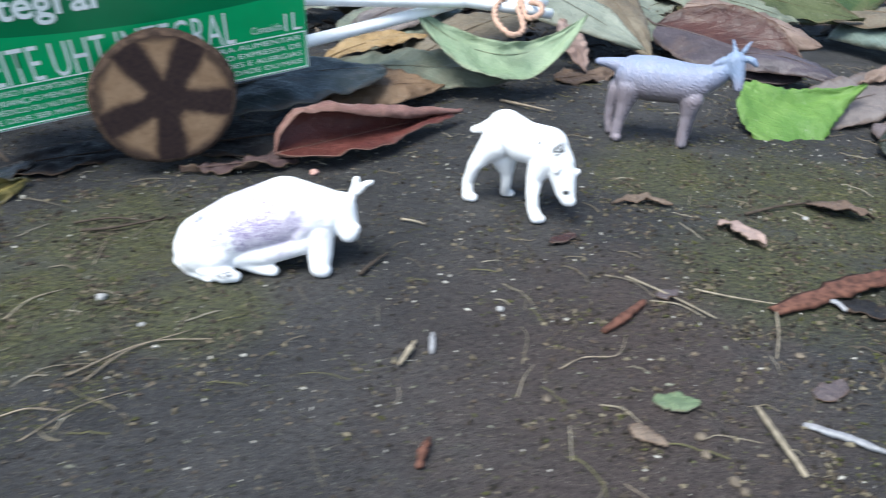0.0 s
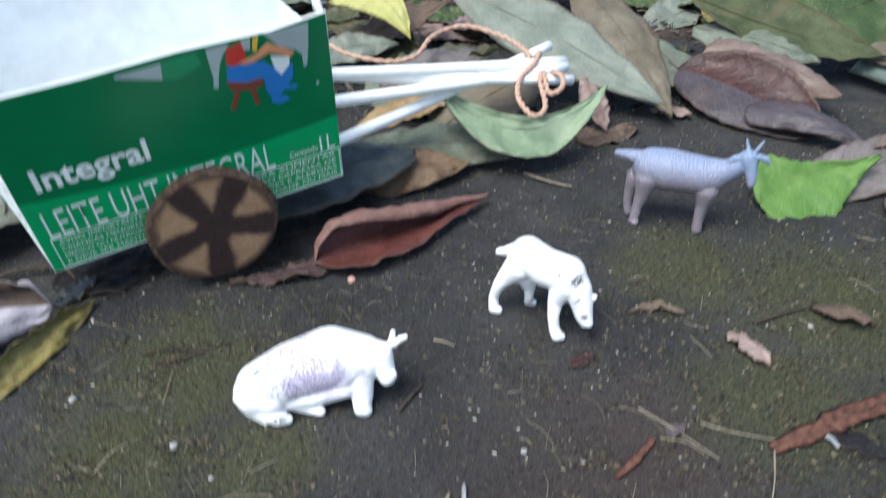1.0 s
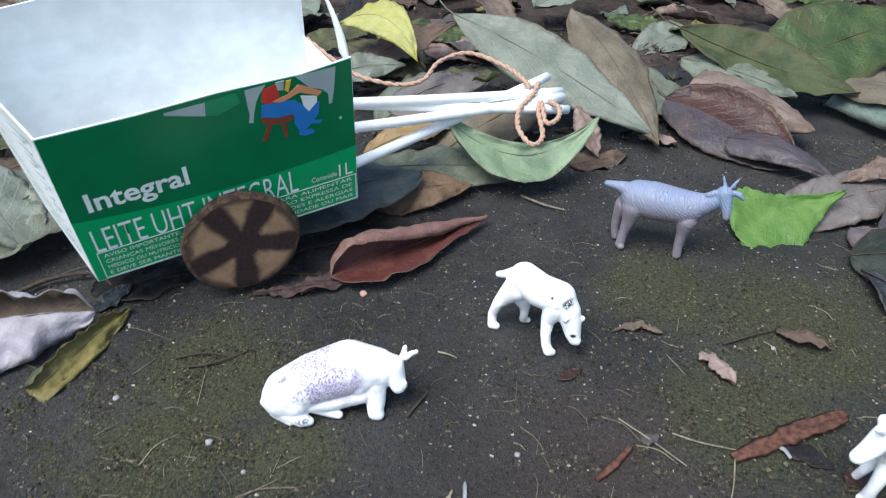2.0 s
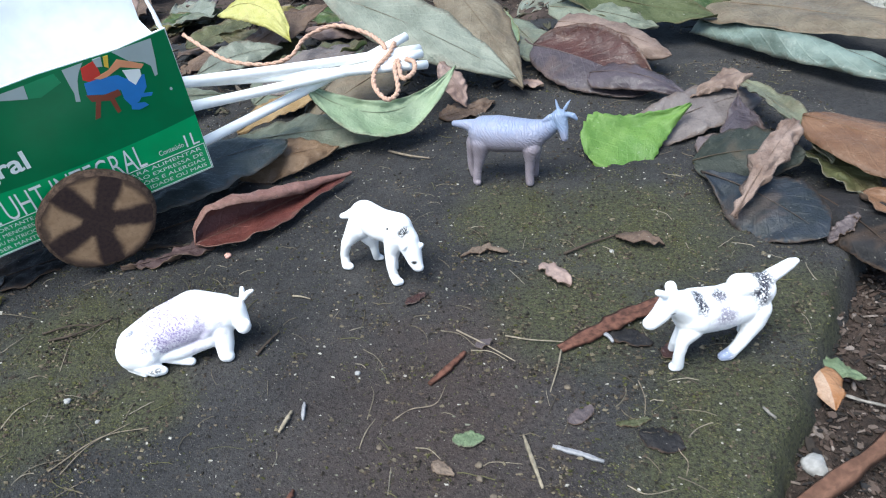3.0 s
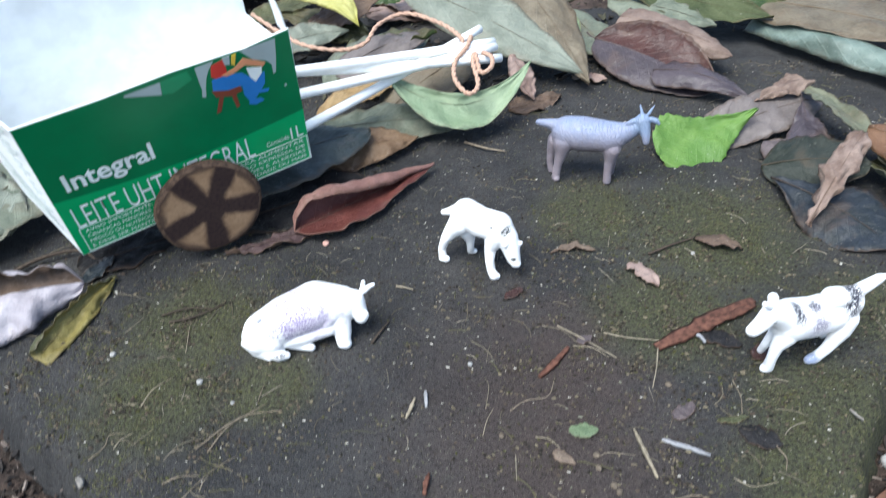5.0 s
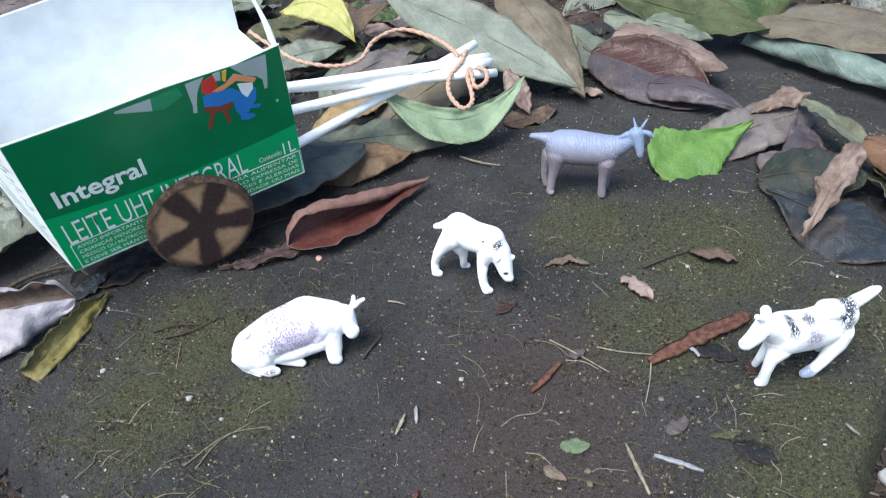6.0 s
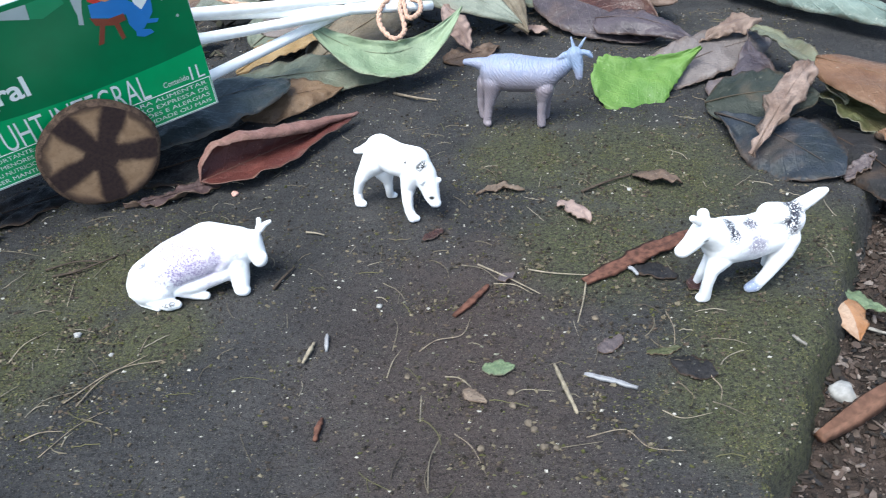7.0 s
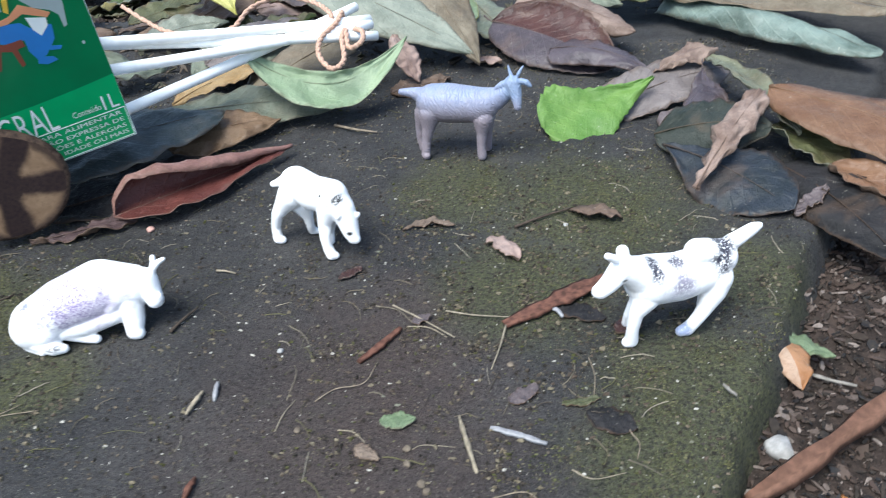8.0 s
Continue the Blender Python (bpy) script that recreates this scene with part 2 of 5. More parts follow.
# ---------------------------------------------------------------- mesh helpers
def mesh_of(name, bm, mats, smooth=True):
    me = bpy.data.meshes.new(name)
    bm.normal_update()
    bm.to_mesh(me)
    bm.free()
    for m in mats if isinstance(mats, (list, tuple)) else [mats]:
        me.materials.append(m)
    if smooth:
        me.shade_smooth()
    return me


def part(name, bm, material, parent, label="", smooth=True):
    ob = new(name, mesh_of(name, bm, material, smooth))
    ob.parent = parent
    return tagged(ob, label)


def tube(bm, pts, radii, sides=8, caps=True):
    """A tapered tube along a line of points."""
    pts = [Vector(p) for p in pts]
    rings = []
    side = None
    for i, p in enumerate(pts):
        d = (pts[min(i + 1, len(pts) - 1)] - pts[max(i - 1, 0)]).normalized()
        if side is None:
            side = d.orthogonal().normalized()
        side = (side - d * side.dot(d)).normalized()
        up = d.cross(side)
        r = radii[i] if isinstance(radii, (list, tuple)) else radii
        rings.append([bm.verts.new(p + (side * math.cos(a) + up * math.sin(a)) * r) for a in (2 * math.pi * k / sides for k in range(sides))])
    for a, b in zip(rings, rings[1:]):
        for k in range(sides):
            bm.faces.new((a[k], a[(k + 1) % sides], b[(k + 1) % sides], b[k]))
    if caps:
        bm.faces.new(rings[0][::-1])
        bm.faces.new(rings[-1])


def smooth_line(pts, per=6):
    """A Catmull-Rom line through points."""
    p = [Vector(q) for q in pts]
    p = [p[0] * 2 - p[1]] + p + [p[-1] * 2 - p[-2]]
    out = []
    for a, b, c, d in zip(p, p[1:], p[2:], p[3:]):
        for k in range(per):
            t = k / per
            out.append(0.5 * ((2 * b) + (c - a) * t + (2 * a - 5 * b + 4 * c - d) * t * t + (3 * b - a - 3 * c + d) * t ** 3))
    return out + [p[-2]]


def slabby(bm, lo, hi):
    """A box from one corner to the other."""
    r = bmesh.ops.create_cube(bm, size=1)
    for v in r["verts"]:
        for k in range(3):
            v.co[k] = (lo[k] + hi[k]) / 2 + v.co[k] * (hi[k] - lo[k])
    return r["verts"]


def plate(bm, outline, z0, z1):
    """A flat plate with a given outline in x, y between two heights."""
    a = [bm.verts.new((x, y, z0)) for x, y in outline]
    b = [bm.verts.new((x, y, z1)) for x, y in outline]
    bm.faces.new(a[::-1])
    bm.faces.new(b)
    for i in range(len(a)):
        j = (i + 1) % len(a)
        bm.faces.new((a[i], a[j], b[j], b[i]))


def smoothstep(a, b, x):
    t = max(0.0, min(1.0, (x - a) / (b - a)))
    return t * t * (3 - 2 * t)


# ---------------------------------------------------------------- ground
def inside_slab(x, y):
    """How far inside the slab's outline a place lies, in metres."""
    right = ((0.187 - x) * 0.110 - (0.072 - y) * 0.064) / 0.1273
    left = ((x + 0.132) * 0.044 + (y + 0.013) * 0.060) / 0.0744
    back = 0.345 - y + 0.05 * x
    d = min(right, left, back)
    d += 0.0035 * noise.noise((x * 60, y * 60, 3)) + 0.0015 * noise.noise((x * 220, y * 220, 7))
    return d


def slab_height(x, y):
    d = inside_slab(x, y)
    z = 0.0007 * noise.noise((x * 70, y * 70, 0)) + 0.0004 * noise.noise((x * 300, y * 300, 5))
    return z - 0.026 * (1 - smoothstep(-0.009, 0.006, d))


def soil_height(x, y):
    far = max(0.0, math.hypot(x, y - 0.1) - 0.7)
    z = -0.0150 + 0.0045 * noise.noise((x * 38, y * 38, 11)) + 0.002 * noise.noise((x * 130, y * 130, 2))
    return z + min(0.03 * far, 0.02) * noise.noise((x * 2, y * 2, 4))


def build_slab():
    step = 0.0019
    xs = [-0.30 + step * i for i in range(int(0.62 / step))]
    ys = [-0.18 + step * i for i in range(int(0.54 / step))]
    verts, index, faces = [], {}, []
    inside = {}
    for i, x in enumerate(xs):
        for j, y in enumerate(ys):
            inside[i, j] = inside_slab(x, y) > -0.0105
    for i in range(len(xs) - 1):
        for j in range(len(ys) - 1):
            cell = ((i, j), (i + 1, j), (i + 1, j + 1), (i, j + 1))
            if all(inside[c] for c in cell):
                for c in cell:
                    if c not in index:
                        index[c] = len(verts)
                        x, y = xs[c[0]], ys[c[1]]
                        verts.append((x, y, slab_height(x, y)))
                faces.append([index[c] for c in cell])
    me = bpy.data.meshes.new("slab")
    me.from_pydata(verts, [], faces)
    me.materials.append(SLAB)
    me.shade_smooth()
    ob = new("slab", me)
    return tagged(ob, "dark damp concrete slab with thin moss and broken edges", "slab", kind="structure")


def build_ground():
    def line(a, b, step, lo, hi):
        v = [a + step * i for i in range(int((b - a) / step) + 1)]
        s = step
        while v[-1] < hi:
            s *= 1.35
            v.append(v[-1] + s)
        s = step
        while v[0] > lo:
            s *= 1.35
            v.insert(0, v[0] - s)
        return v
    xs, ys = line(-0.32, 0.36, 0.004, -400, 400), line(-0.16, 0.62, 0.004, -400, 400)
    verts = [(x, y, soil_height(x, y)) for x in xs for y in ys]
    w = len(ys)
    faces = [(i * w + j, (i + 1) * w + j, (i + 1) * w + j + 1, i * w + j + 1) for i in range(len(xs) - 1) for j in range(w - 1)]
    me = bpy.data.meshes.new("ground")
    me.from_pydata(verts, [], faces)
    me.materials.append(SOIL)
    me.shade_smooth()
    return tagged(new("ground", me), "dark crumbly garden soil round the slab", "soil", kind="structure")


build_slab()
build_ground()


def build_kerb():
    """The pale lichen-spotted concrete edge behind the litter."""
    s = Shade("lichened_concrete", 0.85, 0.2)
    n1, n2 = s.noise(60, 6, 0.7), s.noise(420, 4, 0.7)
    c = s.mix(s.span(n1, 0.35, 0.6), (0.20, 0.19, 0.16), (0.48, 0.47, 0.42))
    c = s.mix(s.span(n2, 0.52, 0.66, 0, 0.8), c, (0.14, 0.15, 0.10))
    s.colour(c)
    s.bump(n2, 0.8, 0.0015, s.bump(n1, 0.6, 0.003))
    bm = bmesh.new()
    slabby(bm, (-0.045, -0.06, -0.04), (0.30, 0.12, 0.030))
    bmesh.ops.subdivide_edges(bm, edges=bm.edges[:], cuts=14, use_grid_fill=True)
    for v in bm.verts:
        v.co += Vector((0, 1, 1)) * 0.004 * noise.noise(v.co * 40) + Vector((1, 0, 0)) * 0.002 * noise.noise(v.co * 90)
    ob = new("kerb", mesh_of("kerb", bm, s.m))
    ob.matrix_world = pose(0.331, 0.349, 0.0, 0, 0, -54)
    return tagged(ob, "pale lichen-spotted concrete kerb behind the leaves", "kerb", kind="structure")


build_kerb()


# ---------------------------------------------------------------- toy cart from a milk carton
CARTON_W, CARTON_H, CARTON_D = 0.095, 0.0615, 0.045
side_u = Vector((0.7988, 0.5946, 0.0920)).normalized()
side_v = Vector((0.0495, -0.2173, 0.9748))
side_v = (side_v - side_u * side_u.dot(side_v)).normalized()
side_w = side_u.cross(side_v)
CART = Matrix(((side_u[0], side_v[0], side_w[0], -0.1290), (side_u[1], side_v[1], side_w[1], 0.0507),
               (side_u[2], side_v[2], side_w[2], 0.0170), (0, 0, 0, 1)))


def printed(name, colour, rough=0.32):
    s = Shade(name, rough, 0.45)
    n = s.noise(90, 4)
    s.colour(s.mix(s.span(n, 0.3, 0.7), tuple(c * 0.93 for c in colour), tuple(min(1, c * 1.06) for c in colour)))
    s.bump(s.noise(35, 3), 0.25, 0.002)
    return s.m


CARD = printed("white_card", (0.88, 0.90, 0.90), 0.4)
DARK_GREEN = printed("dark_green_print", (0.004, 0.172, 0.058))
MID_GREEN = printed("mid_green_print", (0.015, 0.365, 0.118))
INK_WHITE = printed("white_ink", (0.82, 0.86, 0.83))
INK_GREY = printed("grey_print", (0.40, 0.47, 0.46))
INK_RED = printed("red_print", (0.60, 0.045, 0.03))
INK_BLUE = printed("blue_print", (0.035, 0.20, 0.55))
INK_BROWN = printed("brown_print", (0.22, 0.055, 0.03))
INK_YELLOW = printed("yellow_print", (0.75, 0.50, 0.06))
INK_MID = printed("leaf_green_print", (0.02, 0.27, 0.105))
INK_ORANGE = printed("orange_print", (0.75, 0.32, 0.16))


def letters(text, parent, x, y, high, width, z=0.00022, thick=0.0, name="lettering", material=None, shear=0.0):
    """Built-in lettering, from its left end on a baseline, of a cap height and overall width."""
    cu = bpy.data.curves.new("lettering", "FONT")
    cu.body = text
    cu.size, cu.extrude, cu.offset, cu.resolution_u, cu.shear = 1.0, 0.0, thick, 3, shear
    tmp = bpy.data.objects.new("lettering", cu)
    scene.collection.objects.link(tmp)
    bpy.context.view_layer.update()
    me = bpy.data.meshes.new_from_object(tmp.evaluated_get(bpy.context.evaluated_depsgraph_get()))
    bpy.data.objects.remove(tmp)
    co = np.empty(len(me.vertices) * 3)
    me.vertices.foreach_get("co", co)
    co = co.reshape(-1, 3)
    cap = 0.729
    left, right = co[:, 0].min(), co[:, 0].max()
    co[:, 0] = x + (co[:, 0] - left) * width / (right - left)
    co[:, 1] = y + co[:, 1] * high / cap
    co[:, 2] = z
    me.vertices.foreach_set("co", co.ravel())
    me.materials.clear()
    me.materials.append(material or INK_WHITE)
    ob = new(name, me)
    ob.parent = parent
    return ob


def print_patch(name, outline, parent, material, z=0.00015):
    bm = bmesh.new()
    plate(bm, outline, 0.0, z)
    return part(name, bm, material, parent, smooth=False)


def ellipse(cx, cy, rx, ry, turn=0.0, n=20):
    a = radians(turn)
    return [(cx + rx * math.cos(t) * math.cos(a) - ry * math.sin(t) * math.sin(a), cy + rx * math.cos(t) * math.sin(a) + ry * math.sin(t) * math.cos(a))
            for t in (2 * math.pi * k / n for k in range(n))]


def wheel_materials():
    s = Shade("burnt_wood_slice", 0.7, 0.2)
    x, y, z = s.axes()
    n1, n2 = s.noise(140, 5, 0.6), s.noise(700, 4, 0.6)
    ring = s.noise(260, 3, 0.5)
    wood = s.mix(s.span(n1, 0.3, 0.7), (0.225, 0.140, 0.080), (0.320, 0.210, 0.126))
    wood = s.mix(s.span(n2, 0.5, 0.7, 0, 0.4), wood, (0.17, 0.10, 0.06))
    radius = s.calc("SQRT", s.calc("ADD", s.calc("MULTIPLY", x, x), s.calc("MULTIPLY", y, y)))
    wob = s.calc("MULTIPLY", s.calc("SUBTRACT", n1, 0.5), 0.006)
    burn = s.calc("MAXIMUM", s.span(s.calc("ADD", radius, wob), 0.0056, 0.0080, 1, 0), s.span(s.calc("ADD", radius, wob), 0.0158, 0.0188, 0, 0.85))
    for deg in (60, -8, -90, -160, 120):
        c, d = math.cos(radians(deg)), math.sin(radians(deg))
        off = s.calc("ABSOLUTE", s.calc("SUBTRACT", s.calc("MULTIPLY", x, d), s.calc("MULTIPLY", y, c)))
        ahead = s.calc("ADD", s.calc("MULTIPLY", x, c), s.calc("MULTIPLY", y, d))
        wide = s.span(ahead, 0.0, 0.02, 0.0018, 0.0032)
        m = s.calc("MULTIPLY", s.span(s.calc("ADD", off, s.calc("MULTIPLY", wob, 0.45)), wide, s.calc("ADD", wide, 0.0030), 1, 0), s.span(ahead, -0.002, 0.002))
        burn = s.calc("MAXIMUM", burn, m)
    c = s.mix(s.calc("MULTIPLY", burn, s.span(n2, 0.2, 0.8, 1.0, 0.9)), wood, (0.020, 0.012, 0.014))
    s.colour(c)
    s.bump(ring, 0.3, 0.0006)
    bark = Shade("dark_bark", 0.85, 0.2)
    b1, b2 = bark.noise(300, 5, 0.7), bark.noise(1300, 4, 0.7)
    bark.colour(bark.mix(bark.span(b1, 0.35, 0.65), (0.038, 0.025, 0.019), (0.115, 0.074, 0.052)))
    bark.bump(b2, 0.7, 0.0006, bark.bump(b1, 0.8, 0.001))
    return s.m, bark.m


WHEEL_WOOD, BARK = wheel_materials()


def build_cart():
    cart = new("toy_cart")
    cart.matrix_world = CART
    tagged(cart, "toy cart of a cut green milk carton on a wooden wheel", "toy cart")
    W, H, D, T = CARTON_W, CARTON_H, CARTON_D, 0.0006

    def panel(name, outline, frame_m, material, label):
        bm = bmesh.new()
        plate(bm, outline, -T, 0.0)
        bmesh.ops.transform(bm, matrix=frame_m, verts=bm.verts)
        return part(name, bm, material, cart, label, smooth=False)

    flat = Matrix.Identity(4)
    front = panel("front_panel", [(0, 0), (W, 0), (W, H + 0.001), (0.078, H - 0.0005), (0.052, H + 0.0004), (0.028, H - 0.0003), (0, H)], flat, [CARD], "green printed front of the carton")
    # the printed ground: mid green below, dark green above with a slow wave between them
    wave = [(W * k / 24, 0.0240 + 0.0022 * ((W * k / 24 - 0.055) / 0.040) ** 2) for k in range(25)]
    print_patch("green_band", [(0.0003, 0.0003), (W - 0.0003, 0.0003)] + wave[::-1], front, MID_GREEN, 0.0001)
    print_patch("green_field", wave + [(W - 0.0003, H + 0.0006), (0.078, H - 0.0009), (0.052, H), (0.028, H - 0.0007), (0.0003, H - 0.0004)], front, DARK_GREEN, 0.0001)
    # pale pennants along the cut edge
    print_patch("pennant", [(0.0352, 0.0594), (0.0474, 0.0595), (0.0467, 0.0546), (0.0351, 0.0586)], front, INK_GREY)
    print_patch("pennant", [(0.0476, 0.0596), (0.0569, 0.0600), (0.0578, 0.0562), (0.0503, 0.0536), (0.0469, 0.0547)], front, INK_MID)
    print_patch("pennant", [(0.0596, 0.0602), (0.0664, 0.0604), (0.0640, 0.0575), (0.0626, 0.0549), (0.0614, 0.0510), (0.0607, 0.0474), (0.0593, 0.0479), (0.0600, 0.0510), (0.0598, 0.0536)], front, INK_GREY)
    print_patch("pennant", [(0.0759, 0.0606), (0.0894, 0.0606), (0.0885, 0.0530), (0.0874, 0.0471), (0.0863, 0.0468), (0.0863, 0.0510), (0.0845, 0.0532), (0.0801, 0.0554)], front, INK_GREY)
    # plain coloured shapes where the carton has its picture
    for material, z, shape in (
            (INK_RED, 0.00022, ((0.0651, 0.0587), (0.0697, 0.0597), (0.0700, 0.0568), (0.0700, 0.0538), (0.0664, 0.0526), (0.0642, 0.0545))),
            (INK_BLUE, 0.00024, ((0.0641, 0.0532), (0.0694, 0.0531), (0.0750, 0.0520), (0.0782, 0.0481), (0.0752, 0.0464), (0.0692, 0.0467), (0.0635, 0.0488))),
            (INK_BLUE, 0.00026, ((0.0742, 0.0500), (0.0782, 0.0495), (0.0832, 0.0490), (0.0824, 0.0442), (0.0782, 0.0397), (0.0753, 0.0391), (0.0739, 0.0426))),
            (INK_BLUE, 0.00027, ((0.0755, 0.0400), (0.0799, 0.0386), (0.0808, 0.0371), (0.0773, 0.0366), (0.0749, 0.0378))),
            (INK_BLUE, 0.00025, ((0.0797, 0.0425), (0.0836, 0.0413), (0.0828, 0.0402), (0.0797, 0.0409))),
            (INK_BROWN, 0.00029, ((0.0630, 0.0490), (0.0682, 0.0468), (0.0733, 0.0470), (0.0736, 0.0446), (0.0693, 0.0441), (0.0639, 0.0459))),
            (INK_BROWN, 0.00028, ((0.0653, 0.0459), (0.0668, 0.0455), (0.0642, 0.0391), (0.0625, 0.0391))),
            (INK_BROWN, 0.00028, ((0.0694, 0.0446), (0.0710, 0.0446), (0.0714, 0.0387), (0.0701, 0.0383))),
            (INK_ORANGE, 0.00031, ((0.0676, 0.0537), (0.0728, 0.0548), (0.0766, 0.0575), (0.0804, 0.0552), (0.0842, 0.0526), (0.0829, 0.0514), (0.0767, 0.0545), (0.0716, 0.0527), (0.0693, 0.0527))),
            (INK_WHITE, 0.00033, ((0.0769, 0.0531), (0.0824, 0.0514), (0.0821, 0.0490), (0.0792, 0.0463), (0.0776, 0.0488))),
            (INK_YELLOW, 0.00033, ((0.0729, 0.0600), (0.0745, 0.0600), (0.0732, 0.0556), (0.0721, 0.0566))),
            (INK_GREY, 0.00030, ((0.0694, 0.0603), (0.0722, 0.0603), (0.0716, 0.0568), (0.0698, 0.0573)))):
        print_patch("print_shape", list(shape), front, material, z)
    print_patch("print_shape", ellipse(0.0900, 0.0400, 0.0005, 0.0006), front, INK_GREY)
    # lettering
    letters("Integral", front, 0.0060, 0.0307, 0.0076, 0.0312, thick=0.022)
    letters("LEITE UHT INTEGRAL", front, 0.0036, 0.0131, 0.0107, 0.0688, thick=-0.004)
    letters("Conteúdo", front, 0.0775, 0.0147, 0.0024, 0.0096)
    letters("1L", front, 0.0880, 0.0138, 0.0061, 0.0052)
    rows = (("AVISO IMPORTANTE:", 0.0250, "DO PARA ALIMENTAR", 0.0560), ("CRIANÇAS MENORES DE", 0.0275, "DICAÇÃO EXPRESSA DE", 0.0560),
            ("MÉDICO OU NUTRICIONISTA", 0.0300, "FECÇÕES E ALERGIAS", 0.0600), ("E DEVE SER MANTIDO", 0.0270, "DE IDADE OU MAIS", 0.0650))
    for k, (a, aw, b, bx) in enumerate(rows):
        y = 0.0101 - k * 0.0027
        letters(a, front, 0.0048, y, 0.0017, aw, name="small_print")
        letters(b, front, bx, y + 0.0002, 0.0017, 0.0928 - bx, name="small_print")
    for a, b, c, d in ((0.0030, 0.0126, 0.0945, 0.0129), (0.0030, 0.0006, 0.0945, 0.0009), (0.0030, 0.0009, 0.0033, 0.0126), (0.0942, 0.0009, 0.0945, 0.0126)):
        print_patch("frame_line", [(a, b), (c, b), (c, d), (a, d)], front, INK_WHITE, 0.0002)
    back = panel("back_panel", [(-0.010, 0), (W, 0), (W, 0.092), (0.06, 0.0795), (-0.0148, 0.0755)], Matrix.Translation((0, 0, -D)), [CARD], "white inner side of the tall back")
    bm = bmesh.new()
    quad = [(0.0, 0.0, -0.0006), (-0.0100, 0.0, -D), (-0.0150, 0.076, -D), (-0.0085, H + 0.005, -0.024), (0.0, H, -0.0006)]
    a_ring, b_ring = [bm.verts.new(p) for p in quad], [bm.verts.new((p[0] + T, p[1], p[2])) for p in quad]
    bm.faces.new(a_ring), bm.faces.new(b_ring[::-1])
    for i in range(5):
        bm.faces.new((a_ring[(i + 1) % 5], a_ring[i], b_ring[i], b_ring[(i + 1) % 5]))
    bmesh.ops.recalc_face_normals(bm, faces=bm.faces)
    left = part("end_panel", bm, CARD, cart, "white flared end with rows of small print", smooth=False)
    for k in range(16):
        y = 0.010 + k * 0.0031
        a0, a1 = 0.12 + 0.05 * (k % 3), 0.80 - 0.07 * ((k * 7) % 4)
        def spot(f, h):
            lean = 0.0100 + 0.0050 * h / 0.076
            return (-lean * f - 0.00025, h, -0.0006 - (D - 0.0006) * f)
        bm = bmesh.new()
        ring = [bm.verts.new(spot(*p)) for p in ((a0, y), (a1, y), (a1, y + 0.0011), (a0, y + 0.0011))]
        ring2 = [bm.verts.new(v.co - Vector((0.00012, 0, 0))) for v in ring]
        bm.faces.new(ring), bm.faces.new(ring2[::-1])
        for i in range(4):
            bm.faces.new((ring[(i + 1) % 4], ring[i], ring2[i], ring2[(i + 1) % 4]))
        bmesh.ops.recalc_face_normals(bm, faces=bm.faces)
        part("print_bar", bm, INK_GREY, left, smooth=False)
    right_m = Matrix(((0, 0, 1, W), (0, 1, 0, 0), (1, 0, 0, -D), (0, 0, 0, 1)))
    panel("end_panel", [(0, 0), (D - T, 0), (D - T, 0.0605), (D - 0.006, 0.0585), (0.03, 0.050), (0.012, 0.046), (0, 0.044)], right_m, [CARD], "white end cut low where the sticks enter")
    # the torn tab that stands at the corner
    bm = bmesh.new()
    rows_n = 8
    prev = None
    for k in range(rows_n + 1):
        t = k / rows_n
        y = 0.0595 + 0.0235 * t
        z_a, z_b = -0.0007 - 0.0100 * t * t, -0.0085 - 0.0035 * t
        x = W - 0.0003 - 0.0045 * t * t
        ring = [bm.verts.new((x, y, z_a)), bm.verts.new((x, y, z_b)), bm.verts.new((x - T, y, z_b)), bm.verts.new((x - T, y, z_a))]
        if prev:
            for q in range(4):
                bm.faces.new((prev[q], prev[(q + 1) % 4], ring[(q + 1) % 4], ring[q]))
        else:
            bm.faces.new(ring[::-1])
        prev = ring
    bm.faces.new(prev)
    part("torn_tab", bm, CARD, cart, "white curling torn tab")
    panel("floor_panel", [(0, 0), (W, 0), (W, D), (0, D)], Matrix(((1, 0, 0, 0), (0, 0, 1, 0.0007), (0, -1, 0, 0), (0, 0, 0, 1))), [CARD], "")
    # the wheel, a slice of a branch with its bark
    face_z = Vector((math.sin(0.564) * math.cos(-0.053), -math.cos(0.564) * math.cos(-0.053), math.sin(-0.053)))
    face_x = Vector((0, 0, 1)).cross(face_z).normalized()
    face_y = face_z.cross(face_x)
    stand = Matrix(((face_x[0], face_y[0], face_z[0], -0.0856), (face_x[1], face_y[1], face_z[1], 0.0721), (face_x[2], face_y[2], face_z[2], 0.0235), (0, 0, 0, 1)))
    bm = bmesh.new()
    n, r0, th = 72, 0.0202, 0.0042
    def rim(a):
        return r0 * (1 + 0.018 * math.sin(2 * a + 0.6) + 0.010 * math.sin(5 * a) + 0.008 * noise.noise((math.cos(a) * 3, math.sin(a) * 3, 1)))
    rings = []
    for rr in (0.0, 0.35, 0.7, 0.93):
        rings.append([bm.verts.new((rim(a) * rr * math.cos(a), rim(a) * rr * math.sin(a), 0.0)) for a in (2 * math.pi * k / n for k in range(n))] if rr else [bm.verts.new((0, 0, 0))])
    for k in range(n):
        bm.faces.new((rings[0][0], rings[1][k], rings[1][(k + 1) % n]))
    for a, b in zip(rings[1:], rings[2:]):
        for k in range(n):
            bm.faces.new((a[k], b[k], b[(k + 1) % n], a[(k + 1) % n]))
    wheel = part("wheel", bm, WHEEL_WOOD, cart, "round wooden slice with burnt dark spokes")
